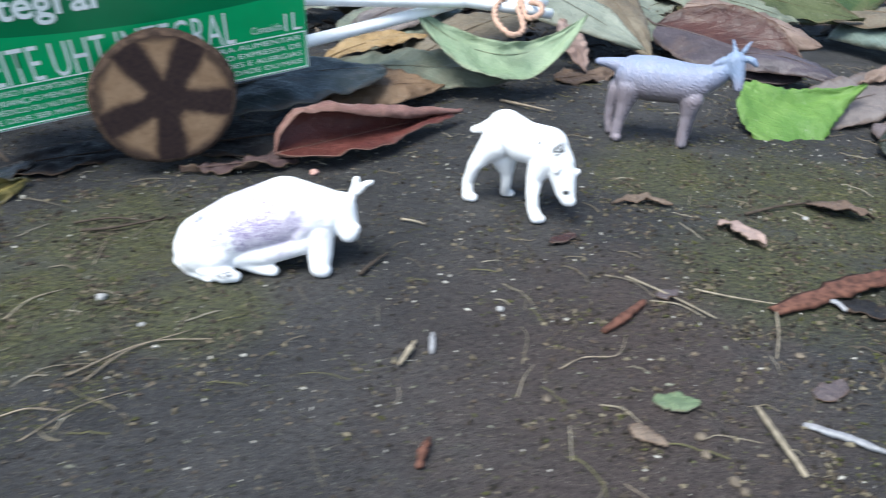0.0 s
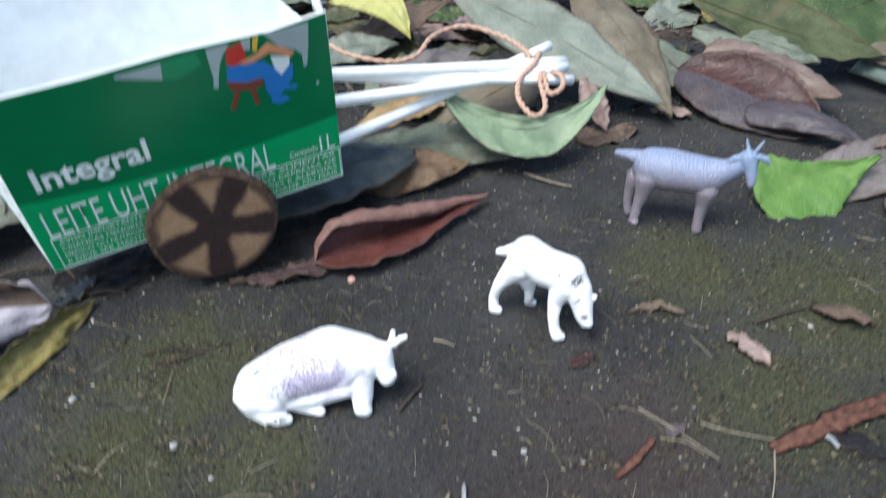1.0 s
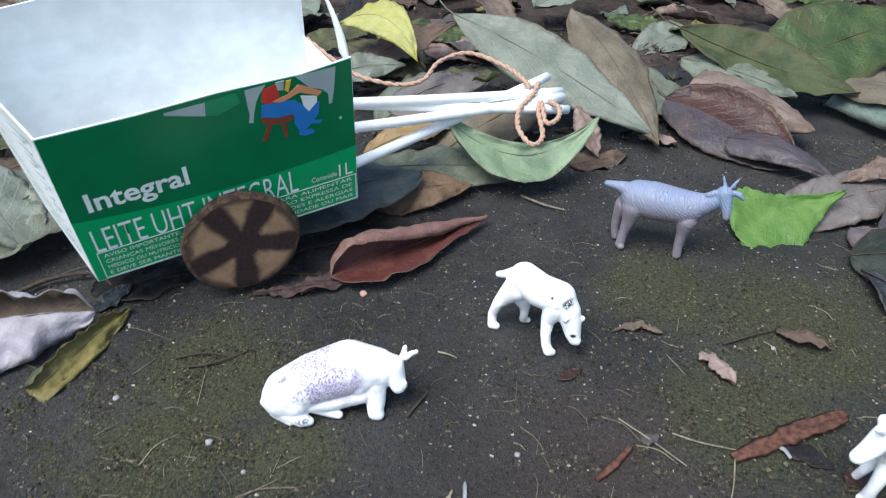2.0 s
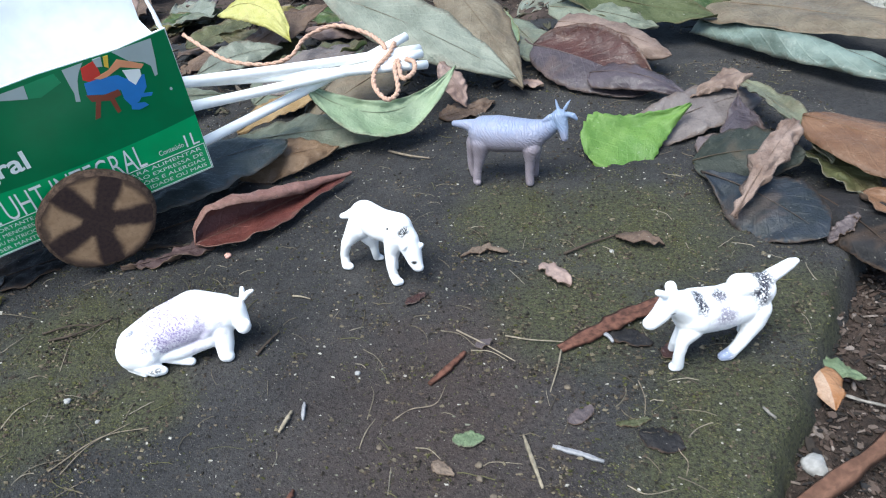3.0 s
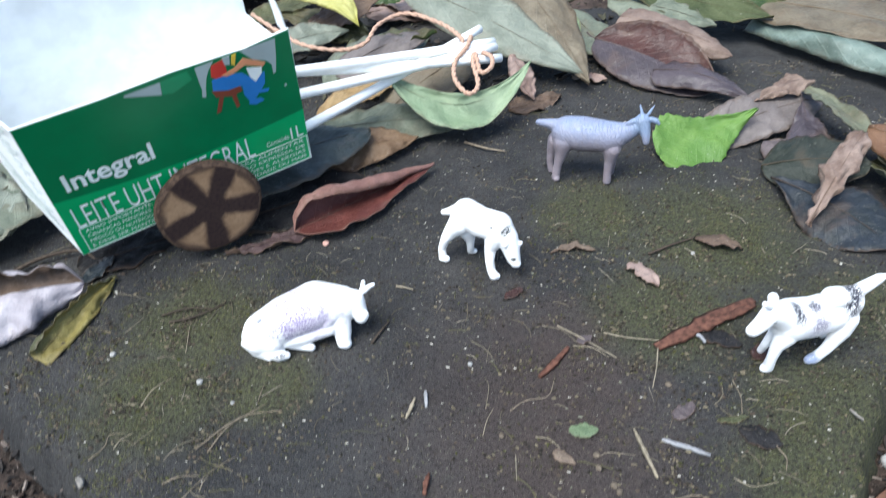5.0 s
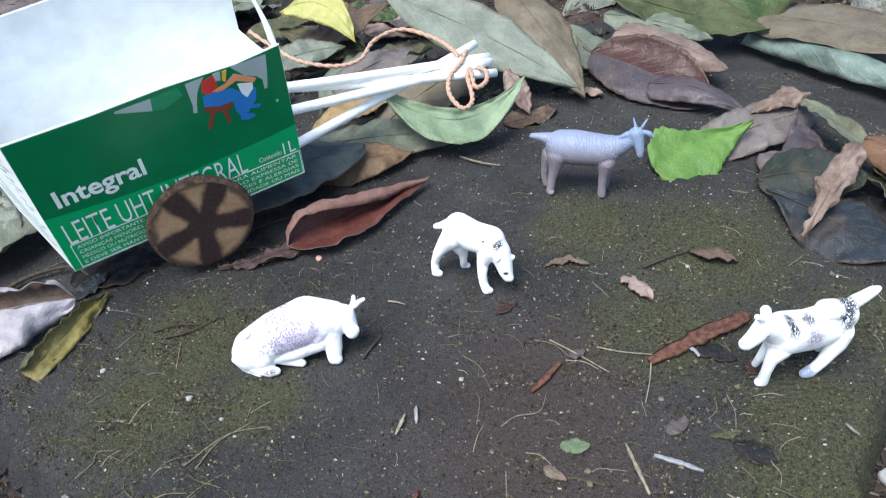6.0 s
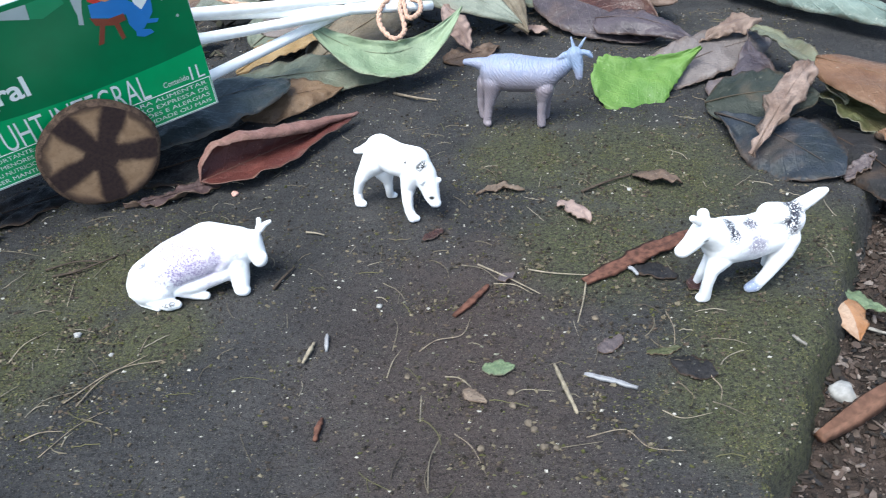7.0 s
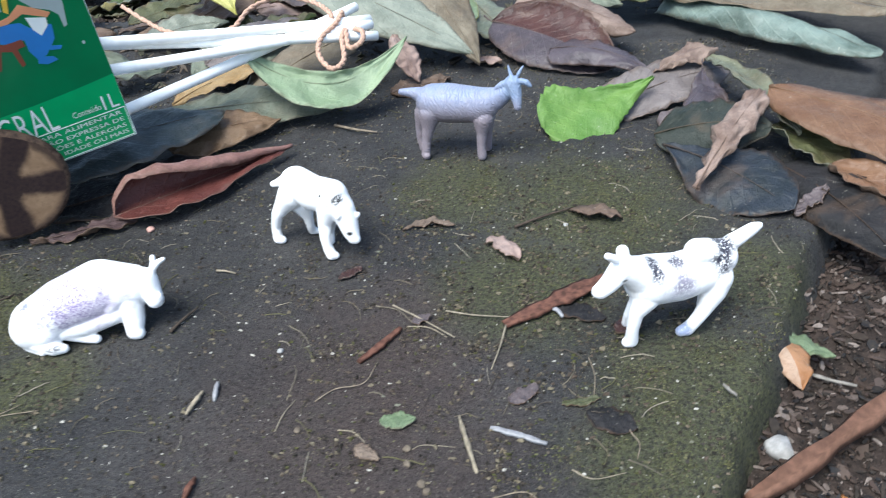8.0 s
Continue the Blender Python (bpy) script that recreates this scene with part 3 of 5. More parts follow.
    wheel.matrix_basis = CART.inverted() @ stand
    bm = bmesh.new()
    prev = None
    for rr, zz in ((0.93, 0.0), (0.985, -0.0002), (1.0, -0.0012), (1.01, -th * 0.5), (0.99, -th + 0.0006), (0.95, -th), (0.0, -th)):
        if rr:
            ring = [bm.verts.new((rim(a) * rr * (1 + 0.02 * noise.noise((a * 9, zz * 900, 2))) * math.cos(a), rim(a) * rr * (1 + 0.02 * noise.noise((a * 9, zz * 900, 2))) * math.sin(a), zz)) for a in (2 * math.pi * k / n for k in range(n))]
            if prev:
                for k in range(n):
                    bm.faces.new((prev[k], ring[k], ring[(k + 1) % n], prev[(k + 1) % n]))
            prev = ring
        else:
            bm.faces.new(prev[::-1])
    part("bark_rim", bm, BARK, wheel, "dark rough bark round the rim")
    return cart


build_cart()


# ---------------------------------------------------------------- sticks and twine
PAPER = plain("white_paper_stick", (0.90, 0.90, 0.87), 0.6, 0.2, 0.05, 200)


def build_stick(a, b, r=0.0022):
    a, b = Vector(a), Vector(b)
    bm = bmesh.new()
    pts = [a.lerp(b, k / 10) for k in range(11)]
    for k, p in enumerate(pts):
        p.z -= 0.0006 * math.sin(math.pi * k / 10)
    tube(bm, pts, r, 14)
    ob = new("paper_stick", mesh_of("paper_stick", bm, PAPER))
    return tagged(ob, "white rolled paper stick held in the carton's end", "stick", group="sticks of the cart's shaft")


for a, b in (((-0.070, 0.131, 0.0520), (0.0212, 0.2106, 0.0325)), ((-0.069, 0.127, 0.0425), (0.0222, 0.2075, 0.0312)),
             ((-0.067, 0.120, 0.0275), (0.0140, 0.2180, 0.0365)), ((-0.074, 0.136, 0.0500), (0.0250, 0.2020, 0.0275))):
    build_stick(a, b)


def twine_material():
    s = Shade("orange_twine", 0.85, 0.1)
    n = s.noise(1500, 4, 0.7)
    s.colour(s.mix(s.span(n, 0.3, 0.7), (0.36, 0.215, 0.150), (0.54, 0.375, 0.290)))
    s.bump(n, 0.8, 0.0004)
    return s.m


def build_twine():
    mat = twine_material()
    line = smooth_line([(-0.119, 0.258, 0.030), (-0.097, 0.235, 0.028), (-0.080, 0.220, 0.027), (-0.060, 0.216, 0.026), (-0.047, 0.218, 0.029),
                        (-0.041, 0.231, 0.034), (-0.027, 0.239, 0.037), (-0.008, 0.221, 0.039), (0.003, 0.204, 0.0395), (0.006, 0.198, 0.0375),
                        (0.005, 0.196, 0.030), (0.008, 0.205, 0.029), (0.010, 0.203, 0.0385), (0.008, 0.1955, 0.036), (0.003, 0.184, 0.0335), (0.0035, 0.172, 0.030), (0.0100, 0.1635, 0.0268), (0.0145, 0.1700, 0.028),
                        (0.0115, 0.1870, 0.032), (0.0125, 0.1930, 0.0335), (0.0155, 0.1800, 0.030), (0.0205, 0.1835, 0.031), (0.0205, 0.1910, 0.033), (0.016, 0.1965, 0.033)], 10)
    core = new("twine")
    tagged(core, "frayed orange-brown twine tied round the paper sticks", "string")
    # two strands wound round each other
    for strand in range(2):
        pts = []
        for k, p in enumerate(line):
            d = (line[min(k + 1, len(line) - 1)] - line[max(k - 1, 0)]).normalized()
            s = d.orthogonal().normalized()
            a = k * 1.15 + math.pi * strand
            pts.append(p + (s * math.cos(a) + d.cross(s) * math.sin(a)) * 0.00048)
        bm = bmesh.new()
        tube(bm, pts, 0.00082, 8)
        part("strand", bm, mat, core)
    return core


build_twine()


# ---------------------------------------------------------------- toy animals
def toy_material(kind):
    s = Shade("painted_" + kind, 0.45, 0.35)
    n1, n2 = s.noise(260, 5, 0.6), s.noise(1500, 4, 0.7)
    x, y, z = s.axes()
    if kind == "goat":
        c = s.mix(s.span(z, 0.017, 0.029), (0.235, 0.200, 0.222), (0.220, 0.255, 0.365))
        c = s.mix(s.span(n1, 0.4, 0.7, 0, 0.4), c, (0.25, 0.235, 0.27))
        c = s.mix(s.span(s.far((0.025, 0.001, 0.033)), 0.004, 0.009, 0.5, 0), c, (0.18, 0.26, 0.38))
        wool = s.node("ShaderNodeTexWave")
        wool.inputs["Scale"].default_value, wool.inputs["Distortion"].default_value, wool.inputs["Detail"].default_value = 300, 10, 4
        wool.inputs["Detail Scale"].default_value = 1.2
        slant = s.node("ShaderNodeMapping")
        slant.inputs["Rotation"].default_value = (0.0, radians(38), radians(20))
        s.put(slant.inputs["Vector"], s.tc.outputs["Object"])
        s.put(wool.inputs["Vector"], slant.outputs[0])
        s.gloss(0.36)
        c = s.mix(s.span(s.far((0.001, 0.004, 0.0155), stretch=(0.6, 0.6, 1)), 0.002, 0.0075, 0.6, 0), c, (0.15, 0.125, 0.115))
        s.colour(c)
        s.bump(wool.outputs["Fac"], 0.5, 0.0004, s.bump(n2, 0.2, 0.0003))
        return s.m
    c = s.mix(s.span(n1, 0.35, 0.7), (0.87, 0.87, 0.865), (0.83, 0.83, 0.83))

    def worn(c, p, r, colour, stretch, amount, lo=0.42, hi=0.60):
        near = s.span(s.calc("ADD", s.far(p, stretch=stretch), s.calc("MULTIPLY", s.calc("SUBTRACT", n1, 0.5), r * 1.4)), r * 0.35, r, 1, 0)
        return s.mix(s.calc("MULTIPLY", near, s.span(n2, lo, hi, 0, amount)), c, colour)

    if kind == "lying_cow":
        c = worn(c, (-0.0020, -0.0090, 0.0150), 0.0130, (0.60, 0.56, 0.65), (0.7, 0.5, 1), 0.6, 0.35, 0.6)
        c = worn(c, (0.0060, -0.0098, 0.0125), 0.0085, (0.46, 0.40, 0.53), (0.65, 0.5, 1), 0.8, 0.2, 0.5)
        c = worn(c, (-0.0008, -0.0071, 0.0179), 0.0090, (0.17, 0.12, 0.28), (0.75, 0.6, 0.8), 0.9, 0.44, 0.58)
        c = worn(c, (0.0039, -0.0090, 0.0165), 0.0080, (0.22, 0.17, 0.33), (0.8, 0.6, 0.8), 0.7, 0.49, 0.60)
        c = worn(c, (-0.0084, -0.0098, 0.0139), 0.0105, (0.22, 0.20, 0.29), (0.7, 0.5, 1.2), 0.8, 0.54, 0.62)
        c = worn(c, (-0.0060, -0.0138, 0.0030), 0.0022, (0.05, 0.05, 0.06), (0.6, 0.5, 2.2), 0.8, 0.40, 0.5)
    elif kind == "foal":
        c = worn(c, (0.0168, -0.0015, 0.0220), 0.0027, (0.03, 0.03, 0.03), (1, 0.7, 1), 1.0, 0.42, 0.5)
        c = worn(c, (0.0207, -0.0024, 0.0105), 0.0011, (0.02, 0.02, 0.02), (0.8, 0.7, 1.2), 1.0, 0.2, 0.3)
        c = worn(c, (0.0118, -0.0035, 0.0231), 0.0007, (0.05, 0.05, 0.05), (1, 0.7, 1), 1.0, 0.3, 0.4)
    elif kind == "cow":
        for p, r, st in (((-0.0170, -0.0023, 0.0267), 0.0040, (0.8, 0.5, 0.9)), ((-0.0157, 0.0014, 0.0240), 0.0046, (1.0, 0.5, 0.75)), ((0.0042, 0.0013, 0.0259), 0.0034, (1.3, 0.5, 0.62)),
                         ((-0.0032, -0.0005, 0.0253), 0.0026, (0.6, 0.6, 1.2)), ((-0.0030, 0.0038, 0.0210), 0.0034, (0.8, 0.5, 1.0))):
            c = worn(c, p, r, (0.030, 0.030, 0.045), st, 1.0, 0.38, 0.50)
        c = worn(c, (-0.0030, 0.0038, 0.0200), 0.0070, (0.46, 0.43, 0.52), (0.9, 0.5, 1), 0.6, 0.2, 0.6)
        c = worn(c, (-0.0068, 0.0021, 0.0026), 0.0034, (0.24, 0.28, 0.40), (1, 0.7, 1), 1.0, 0.25, 0.45)
        c = worn(c, (0.0135, 0.0020, 0.0255), 0.0009, (0.06, 0.06, 0.06), (0.8, 0.6, 1.6), 0.8, 0.2, 0.3)
    s.colour(c)
    s.bump(n2, 0.25, 0.0003, s.bump(n1, 0.35, 0.0008))
    return s.m


def toy(name, kind, place, turn, chains, label):
    """A moulded toy: chains of balls (x, y, z, radius in mm), melted into one skin."""
    bm = bmesh.new()
    for chain in chains:
        for p, q in zip(chain, chain[1:] or chain):
            p, q = Vector(p), Vector(q)
            steps = max(1, int((q - p).to_3d().length / max(0.5, 0.22 * min(p[3], q[3]))))
            for k in range(steps + 1):
                c = p.lerp(q, k / steps)
                bmesh.ops.create_icosphere(bm, subdivisions=3, radius=c[3] / 1000, matrix=Matrix.Translation(Vector(c[:3]) / 1000))
    ob = new(name, mesh_of(name, bm, toy_material(kind)))
    ob.matrix_world = pose(*place, 0, 0, turn)
    re = ob.modifiers.new("melt", "REMESH")
    re.mode, re.voxel_size, re.use_smooth_shade = "VOXEL", 0.00032, True
    sm = ob.modifiers.new("soften", "SMOOTH")
    sm.factor, sm.iterations = 0.5, 8
    return tagged(ob, label, "toy animal", group="toy animals on the slab")


toy("toy_cow", "lying_cow", (-0.045, 0.030, 0.0), 8.5, [
    [(-10.7, -5.5, 6.9, 7.5), (-3.0, -3.0, 10.4, 8.0), (7.4, -1.0, 13.4, 8.6), (15.7, -0.5, 12.7, 6.6)],
    [(15.7, -0.5, 12.7, 6.2), (20.8, -2.0, 15.6, 3.6), (21.7, -3.2, 12.7, 3.1), (22.7, -4.4, 9.8, 2.5)],
    [(24.5, -5.4, 11.8, 1.0), (24.7, -5.4, 10.8, 0.9)],
    [(23.5, -1.5, 18.1, 1.1), (24.3, -1.0, 20.4, 1.0), (24.5, -1.0, 22.4, 0.8)],
    [(24.8, -3.0, 20.1, 1.0), (26.5, -3.0, 21.9, 0.9), (28.0, -3.0, 22.6, 0.7)],
    [(14.8, -4.0, 9.6, 4.4), (15.9, -6.5, 5.3, 3.1), (15.9, -8.7, 2.4, 2.4)],
    [(15.9, -8.7, 2.4, 2.4), (16.8, -9.0, 2.0, 2.0)],
    [(-3.6, -7.5, 5.0, 3.3), (2.8, -7.0, 5.3, 3.1), (7.5, -6.5, 6.6, 3.1), (11.8, -6.5, 7.9, 2.9)],
    [(-1.5, -4.5, 8.1, 5.5), (6.2, -3.0, 7.5, 5.5)],
    [(-12.2, -6.0, 5.7, 6.6), (-8.0, -9.0, 5.8, 4.3)],
    [(-10.9, -9.5, 3.1, 3.1), (-6.0, -12.2, 2.2, 2.2), (-3.6, -11.9, 1.4, 1.4)],
    [(-2.1, -8.0, 3.5, 2.2), (1.5, -8.2, 1.6, 1.6), (4.8, -9.0, 1.4, 1.4)],
    [(-11.3, -8.0, 15.5, 0.9), (-15.9, -7.0, 9.6, 0.9), (-19.5, -4.1, 0.9, 0.9), (-14.9, -9.3, 0.9, 0.9), (-9.4, -12.4, 0.9, 0.9)],
    [(12.4, -5.0, 12.5, 3.6), (10.7, -6.5, 10.5, 2.5)],
], "white toy cow lying down with worn lilac paint on its back")

toy("toy_calf", "foal", (0.013, 0.0715, 0.0), -25.4, [
    [(-1.1, 1.5, 22.7, 5.4), (5.1, 1.5, 20.2, 5.8), (12.2, 1.5, 20.4, 5.7)],
    [(12.2, 1.5, 20.4, 5.4), (16.2, 1.2, 16.8, 4.2), (18.2, 0.6, 12.9, 3.4)],
    [(18.2, 0.6, 12.9, 3.4), (19.4, 0.0, 9.9, 2.8), (20.6, -0.5, 7.9, 2.1), (21.3, -0.5, 7.6, 1.7)],
    [(19.7, 2.0, 13.6, 1.2), (21.2, 2.5, 15.2, 0.9)],
    [(17.6, -2.6, 17.0, 1.0), (17.3, -3.0, 16.2, 0.8)],
    [(-5.1, 1.5, 23.4, 1.8), (-8.6, 1.0, 21.1, 1.4), (-10.7, 0.8, 20.3, 1.1)],
    [(-2.7, -0.0, 18.6, 4.7), (-5.8, -1.2, 14.6, 3.1), (-7.8, -3.0, 11.4, 2.0), (-9.7, -3.0, 5.6, 1.6), (-8.9, -3.9, 1.7, 1.7)],
    [(-8.9, -3.9, 1.7, 1.7), (-7.4, -3.5, 1.4, 1.4)],
    [(-1.9, 3.2, 13.9, 4.1), (-0.6, 3.5, 9.0, 1.9), (-0.7, 4.0, 5.0, 1.5), (-1.5, 5.5, 1.5, 1.5)],
    [(-1.5, 5.5, 1.5, 1.5), (-0.0, 6.3, 1.1, 1.1)],
    [(12.3, 0.0, 17.7, 4.4), (10.7, -1.6, 12.0, 2.4), (11.4, -3.6, 7.5, 1.8), (12.3, -4.0, 3.5, 1.7), (13.7, -4.6, 1.8, 1.8)],
    [(13.7, -4.6, 1.8, 1.8), (14.8, -3.8, 1.3, 1.3)],
    [(11.6, 2.0, 16.3, 3.6), (10.2, 3.0, 10.3, 1.6), (8.3, 3.5, 4.8, 1.2), (8.4, 2.6, 1.4, 1.4)],
], "small white toy calf standing with its head lowered to graze")

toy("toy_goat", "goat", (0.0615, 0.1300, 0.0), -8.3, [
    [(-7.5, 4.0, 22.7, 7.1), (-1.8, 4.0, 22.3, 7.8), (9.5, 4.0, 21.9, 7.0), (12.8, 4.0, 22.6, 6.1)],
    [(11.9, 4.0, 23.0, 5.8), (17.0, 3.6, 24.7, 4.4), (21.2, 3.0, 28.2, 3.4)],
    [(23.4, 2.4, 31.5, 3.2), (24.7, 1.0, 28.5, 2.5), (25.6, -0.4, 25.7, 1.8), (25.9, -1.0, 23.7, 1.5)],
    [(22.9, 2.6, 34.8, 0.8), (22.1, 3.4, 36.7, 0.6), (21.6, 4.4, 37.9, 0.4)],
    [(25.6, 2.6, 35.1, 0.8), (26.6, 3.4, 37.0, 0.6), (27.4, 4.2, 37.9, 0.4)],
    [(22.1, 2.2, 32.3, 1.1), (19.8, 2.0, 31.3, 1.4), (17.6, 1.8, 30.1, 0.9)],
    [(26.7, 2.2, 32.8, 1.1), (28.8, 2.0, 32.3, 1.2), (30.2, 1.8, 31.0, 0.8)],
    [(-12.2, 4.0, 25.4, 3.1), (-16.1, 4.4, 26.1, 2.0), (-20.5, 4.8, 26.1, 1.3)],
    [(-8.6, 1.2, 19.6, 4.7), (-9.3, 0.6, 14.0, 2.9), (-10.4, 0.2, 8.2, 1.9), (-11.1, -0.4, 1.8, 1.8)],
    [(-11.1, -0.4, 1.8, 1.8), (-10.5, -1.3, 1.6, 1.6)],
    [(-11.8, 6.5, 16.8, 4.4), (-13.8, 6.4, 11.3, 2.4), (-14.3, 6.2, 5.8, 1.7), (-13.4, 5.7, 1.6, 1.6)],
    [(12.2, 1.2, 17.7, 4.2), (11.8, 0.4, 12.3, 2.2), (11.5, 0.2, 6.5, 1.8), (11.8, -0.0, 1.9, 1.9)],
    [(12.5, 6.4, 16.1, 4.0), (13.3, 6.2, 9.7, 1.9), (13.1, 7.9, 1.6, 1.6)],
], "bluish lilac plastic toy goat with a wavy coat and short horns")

toy("toy_cow", "cow", (0.1207, 0.0203, 0.0), 180 + 20.7, [
    [(3.1, -2.5, 19.8, 6.9), (-5.5, -2.5, 18.4, 6.6), (-13.2, -2.5, 19.0, 6.3), (-17.6, -2.5, 21.7, 5.0)],
    [(-10.1, -2.0, 25.6, 3.6), (-13.3, -2.0, 24.6, 3.8)],
    [(3.9, -2.5, 20.8, 5.9), (8.7, -1.6, 24.6, 4.2), (12.9, -1.0, 27.2, 3.2)],
    [(12.9, -1.0, 27.2, 3.2), (16.4, -0.4, 23.9, 2.5), (19.0, 0.0, 22.5, 2.1), (19.5, -0.0, 22.5, 1.9)],
    [(11.3, -3.0, 28.5, 1.7), (11.3, -4.0, 30.2, 1.7)],
    [(15.6, 0.0, 31.4, 1.2), (18.1, 0.4, 33.3, 1.0)],
    [(-20.0, -2.5, 25.2, 2.3), (-23.8, -2.5, 26.8, 2.0), (-26.9, -2.5, 28.3, 1.7), (-28.9, -2.5, 28.8, 1.0)],
    [(-15.8, 0.0, 17.1, 4.6), (-15.0, 1.2, 13.7, 3.5), (-13.1, 1.8, 9.5, 2.3), (-11.2, 2.0, 6.5, 1.9), (-10.0, 1.6, 4.1, 1.8), (-8.9, 1.0, 1.8, 1.9)],
    [(-8.4, 1.1, 1.9, 1.9), (-6.8, 0.9, 1.5, 1.5)],
    [(-19.3, -5.0, 15.9, 4.1), (-19.3, -6.0, 10.2, 2.4), (-18.5, -6.4, 5.6, 1.6), (-19.0, -7.4, 1.3, 1.3)],
    [(5.3, 0.0, 16.3, 3.6), (7.9, 0.4, 12.3, 2.1), (8.4, 0.4, 7.1, 1.7), (7.8, -0.4, 1.9, 1.9)],
    [(7.8, -0.4, 1.9, 1.9), (9.0, -0.6, 1.5, 1.5)],
    [(1.7, -5.0, 16.4, 3.7), (4.1, -6.0, 10.1, 1.9), (5.5, -6.5, 5.6, 1.4), (5.2, -7.9, 1.2, 1.2)],
], "white toy cow with worn black spots and a raised tail")


# ---------------------------------------------------------------- leaves
def ground_z(x, y):
    return max(slab_height(x, y), soil_height(x, y))


def profile(shape, s):
    if shape == "lance":
        return max(0.0, math.sin(math.pi * s ** 0.85)) ** 0.9
    if shape == "round":
        return max(0.0, math.sin(math.pi * s ** 0.9)) ** 0.55
    if shape == "drop":          # broad towards the tip
        return max(0.0, math.sin(math.pi * s ** 1.5)) ** 0.75
    if shape == "spoon":         # blunt and rounded at its base, drawn out to the tip
        return math.sqrt(1 - (1 - min(s / 0.20, 1.0)) ** 2) * max(0.0, 1 - max(0.0, (s - 0.25) / 0.75) ** 1.5)
    if shape == "boat":
        return max(0.0, math.sin(math.pi * (0.24 + 0.76 * s))) ** 0.6
    if shape == "fan":
        return (0.05 + 0.95 * (s / 0.74) ** 1.35) if s < 0.74 else math.sqrt(max(0.0, 1 - ((s - 0.74) / 0.265) ** 2))
    if shape == "wedge":
        return min(1.0, 0.08 + 1.35 * s ** 1.1) * (1 - smoothstep(0.62, 1.02, s) * 0.80)
    return max(0.0, math.sin(math.pi * s ** 0.72)) ** 0.75      # ovate


def leaf(name, label, a, b, width, top, under=None, near_top=None, shape="ovate", arch=0.0, bend=0.0, cup=(0.2, 0.2), roll=0.0, wave=0.0020, teeth=0.0,
         stem=0.0, twist=0.0, torn=0.0, seed=0, category="leaf", group="fallen leaves", rib=True, near=1.0, far=1.0, close=0.0):
    """A leaf from its base to its tip: cup curls the two halves (far side first), roll tips it about its length."""
    a, b = Vector(a), Vector(b)
    x = (b - a).normalized()
    length = (b - a).length
    z0 = (Vector((0, 0, 1)) - x * x.z).normalized()
    nu, nv = 40, 8
    small = min(1.0, length / 0.035)
    wave, torn = wave * small, torn * (0.7 + 0.3 * small)
    inv_turn = Matrix.Translation(a)
    bm = bmesh.new()
    uv = bm.loops.layers.uv.new("UVMap")
    grid, mid, faces_up = [], [], []
    for i in range(nu + 1):
        s = i / nu
        ang = radians(roll + twist * (s - 0.5))
        z = (Matrix.Rotation(ang, 3, x) @ z0)
        y = z.cross(x)
        h = max(width / 2 * profile(shape, s), 0.00025)
        hump = 4 * s * (1 - s)
        c = x * (length * s) + z0 * (arch * hump) + z0.cross(x) * (bend * hump)
        mid.append((c.copy(), z.copy(), h))
        row = []
        for j in range(-nv, nv + 1):
            w = j / nv
            hh = h * (1 + (0.30 - 0.20 * small) * noise.noise((s * 6, 2.0 * (w > 0), seed * 2.3)) + 0.05 * noise.noise((s * 22, 2.0 * (w > 0), seed)))
            hh *= near if w < 0 else far
            if teeth and abs(j) == nv:
                hh *= 1 + teeth * (((i * 2 + (j > 0)) % 3) - 1)
            if torn:
                hh *= 1 - torn * max(0.0, noise.noise((s * 4.3, 4.0 * (w > 0), seed * 3.1)))
            curl = cup[0] * (1 + close * (2 * s - 1)) if w > 0 else cup[1]
            if abs(curl) < 0.02:
                off, face = y * (hh * w), z
            else:
                ang_w = abs(w) * curl
                off = y * (math.copysign(1, w) * hh / curl * math.sin(ang_w)) + z * (hh / curl * (1 - math.cos(ang_w)))
                face = z * math.cos(ang_w) - y * (math.copysign(1, w) * math.sin(ang_w))
            wob = wave * (noise.noise((s * 5 + seed, w * 1.6, seed * 1.7)) * 1.2 + 0.7 * noise.noise((s * 13, w * 3, seed))) * (0.3 + abs(w))
            wob += 0.00028 * min(1, h / 0.008) ** 2 * math.cos(2 * math.pi * (10 * s - 2.75 * abs(w))) * abs(w) * (1.4 - abs(w))
            row.append(bm.verts.new(c + off + face * wob))
            faces_up.append(face)
        grid.append(row)
    low = [[bm.verts.new(v.co - faces_up[i * (2 * nv + 1) + j] * 0.00028) for j, v in enumerate(row)] for i, row in enumerate(grid)]
    for i in range(nu):
        for j in range(2 * nv):
            quad = (grid[i][j], grid[i + 1][j], grid[i + 1][j + 1], grid[i][j + 1])
            f = bm.faces.new(quad)
            f.material_index = 2 if (near_top is not None and j < nv) else 0
            quad2 = (low[i][j], low[i][j + 1], low[i + 1][j + 1], low[i + 1][j])
            g = bm.faces.new(quad2)
            g.material_index = 1
            for face, ids in ((f, ((i, j), (i + 1, j), (i + 1, j + 1), (i, j + 1))), (g, ((i, j), (i, j + 1), (i + 1, j + 1), (i + 1, j)))):
                for loop, (p, q) in zip(face.loops, ids):
                    loop[uv].uv = (p / nu, q / (2 * nv))
    edge = [(i, 0) for i in range(nu + 1)] + [(nu, j) for j in range(1, 2 * nv + 1)] + [(i, 2 * nv) for i in range(nu - 1, -1, -1)] + [(0, j) for j in range(2 * nv - 1, 0, -1)]
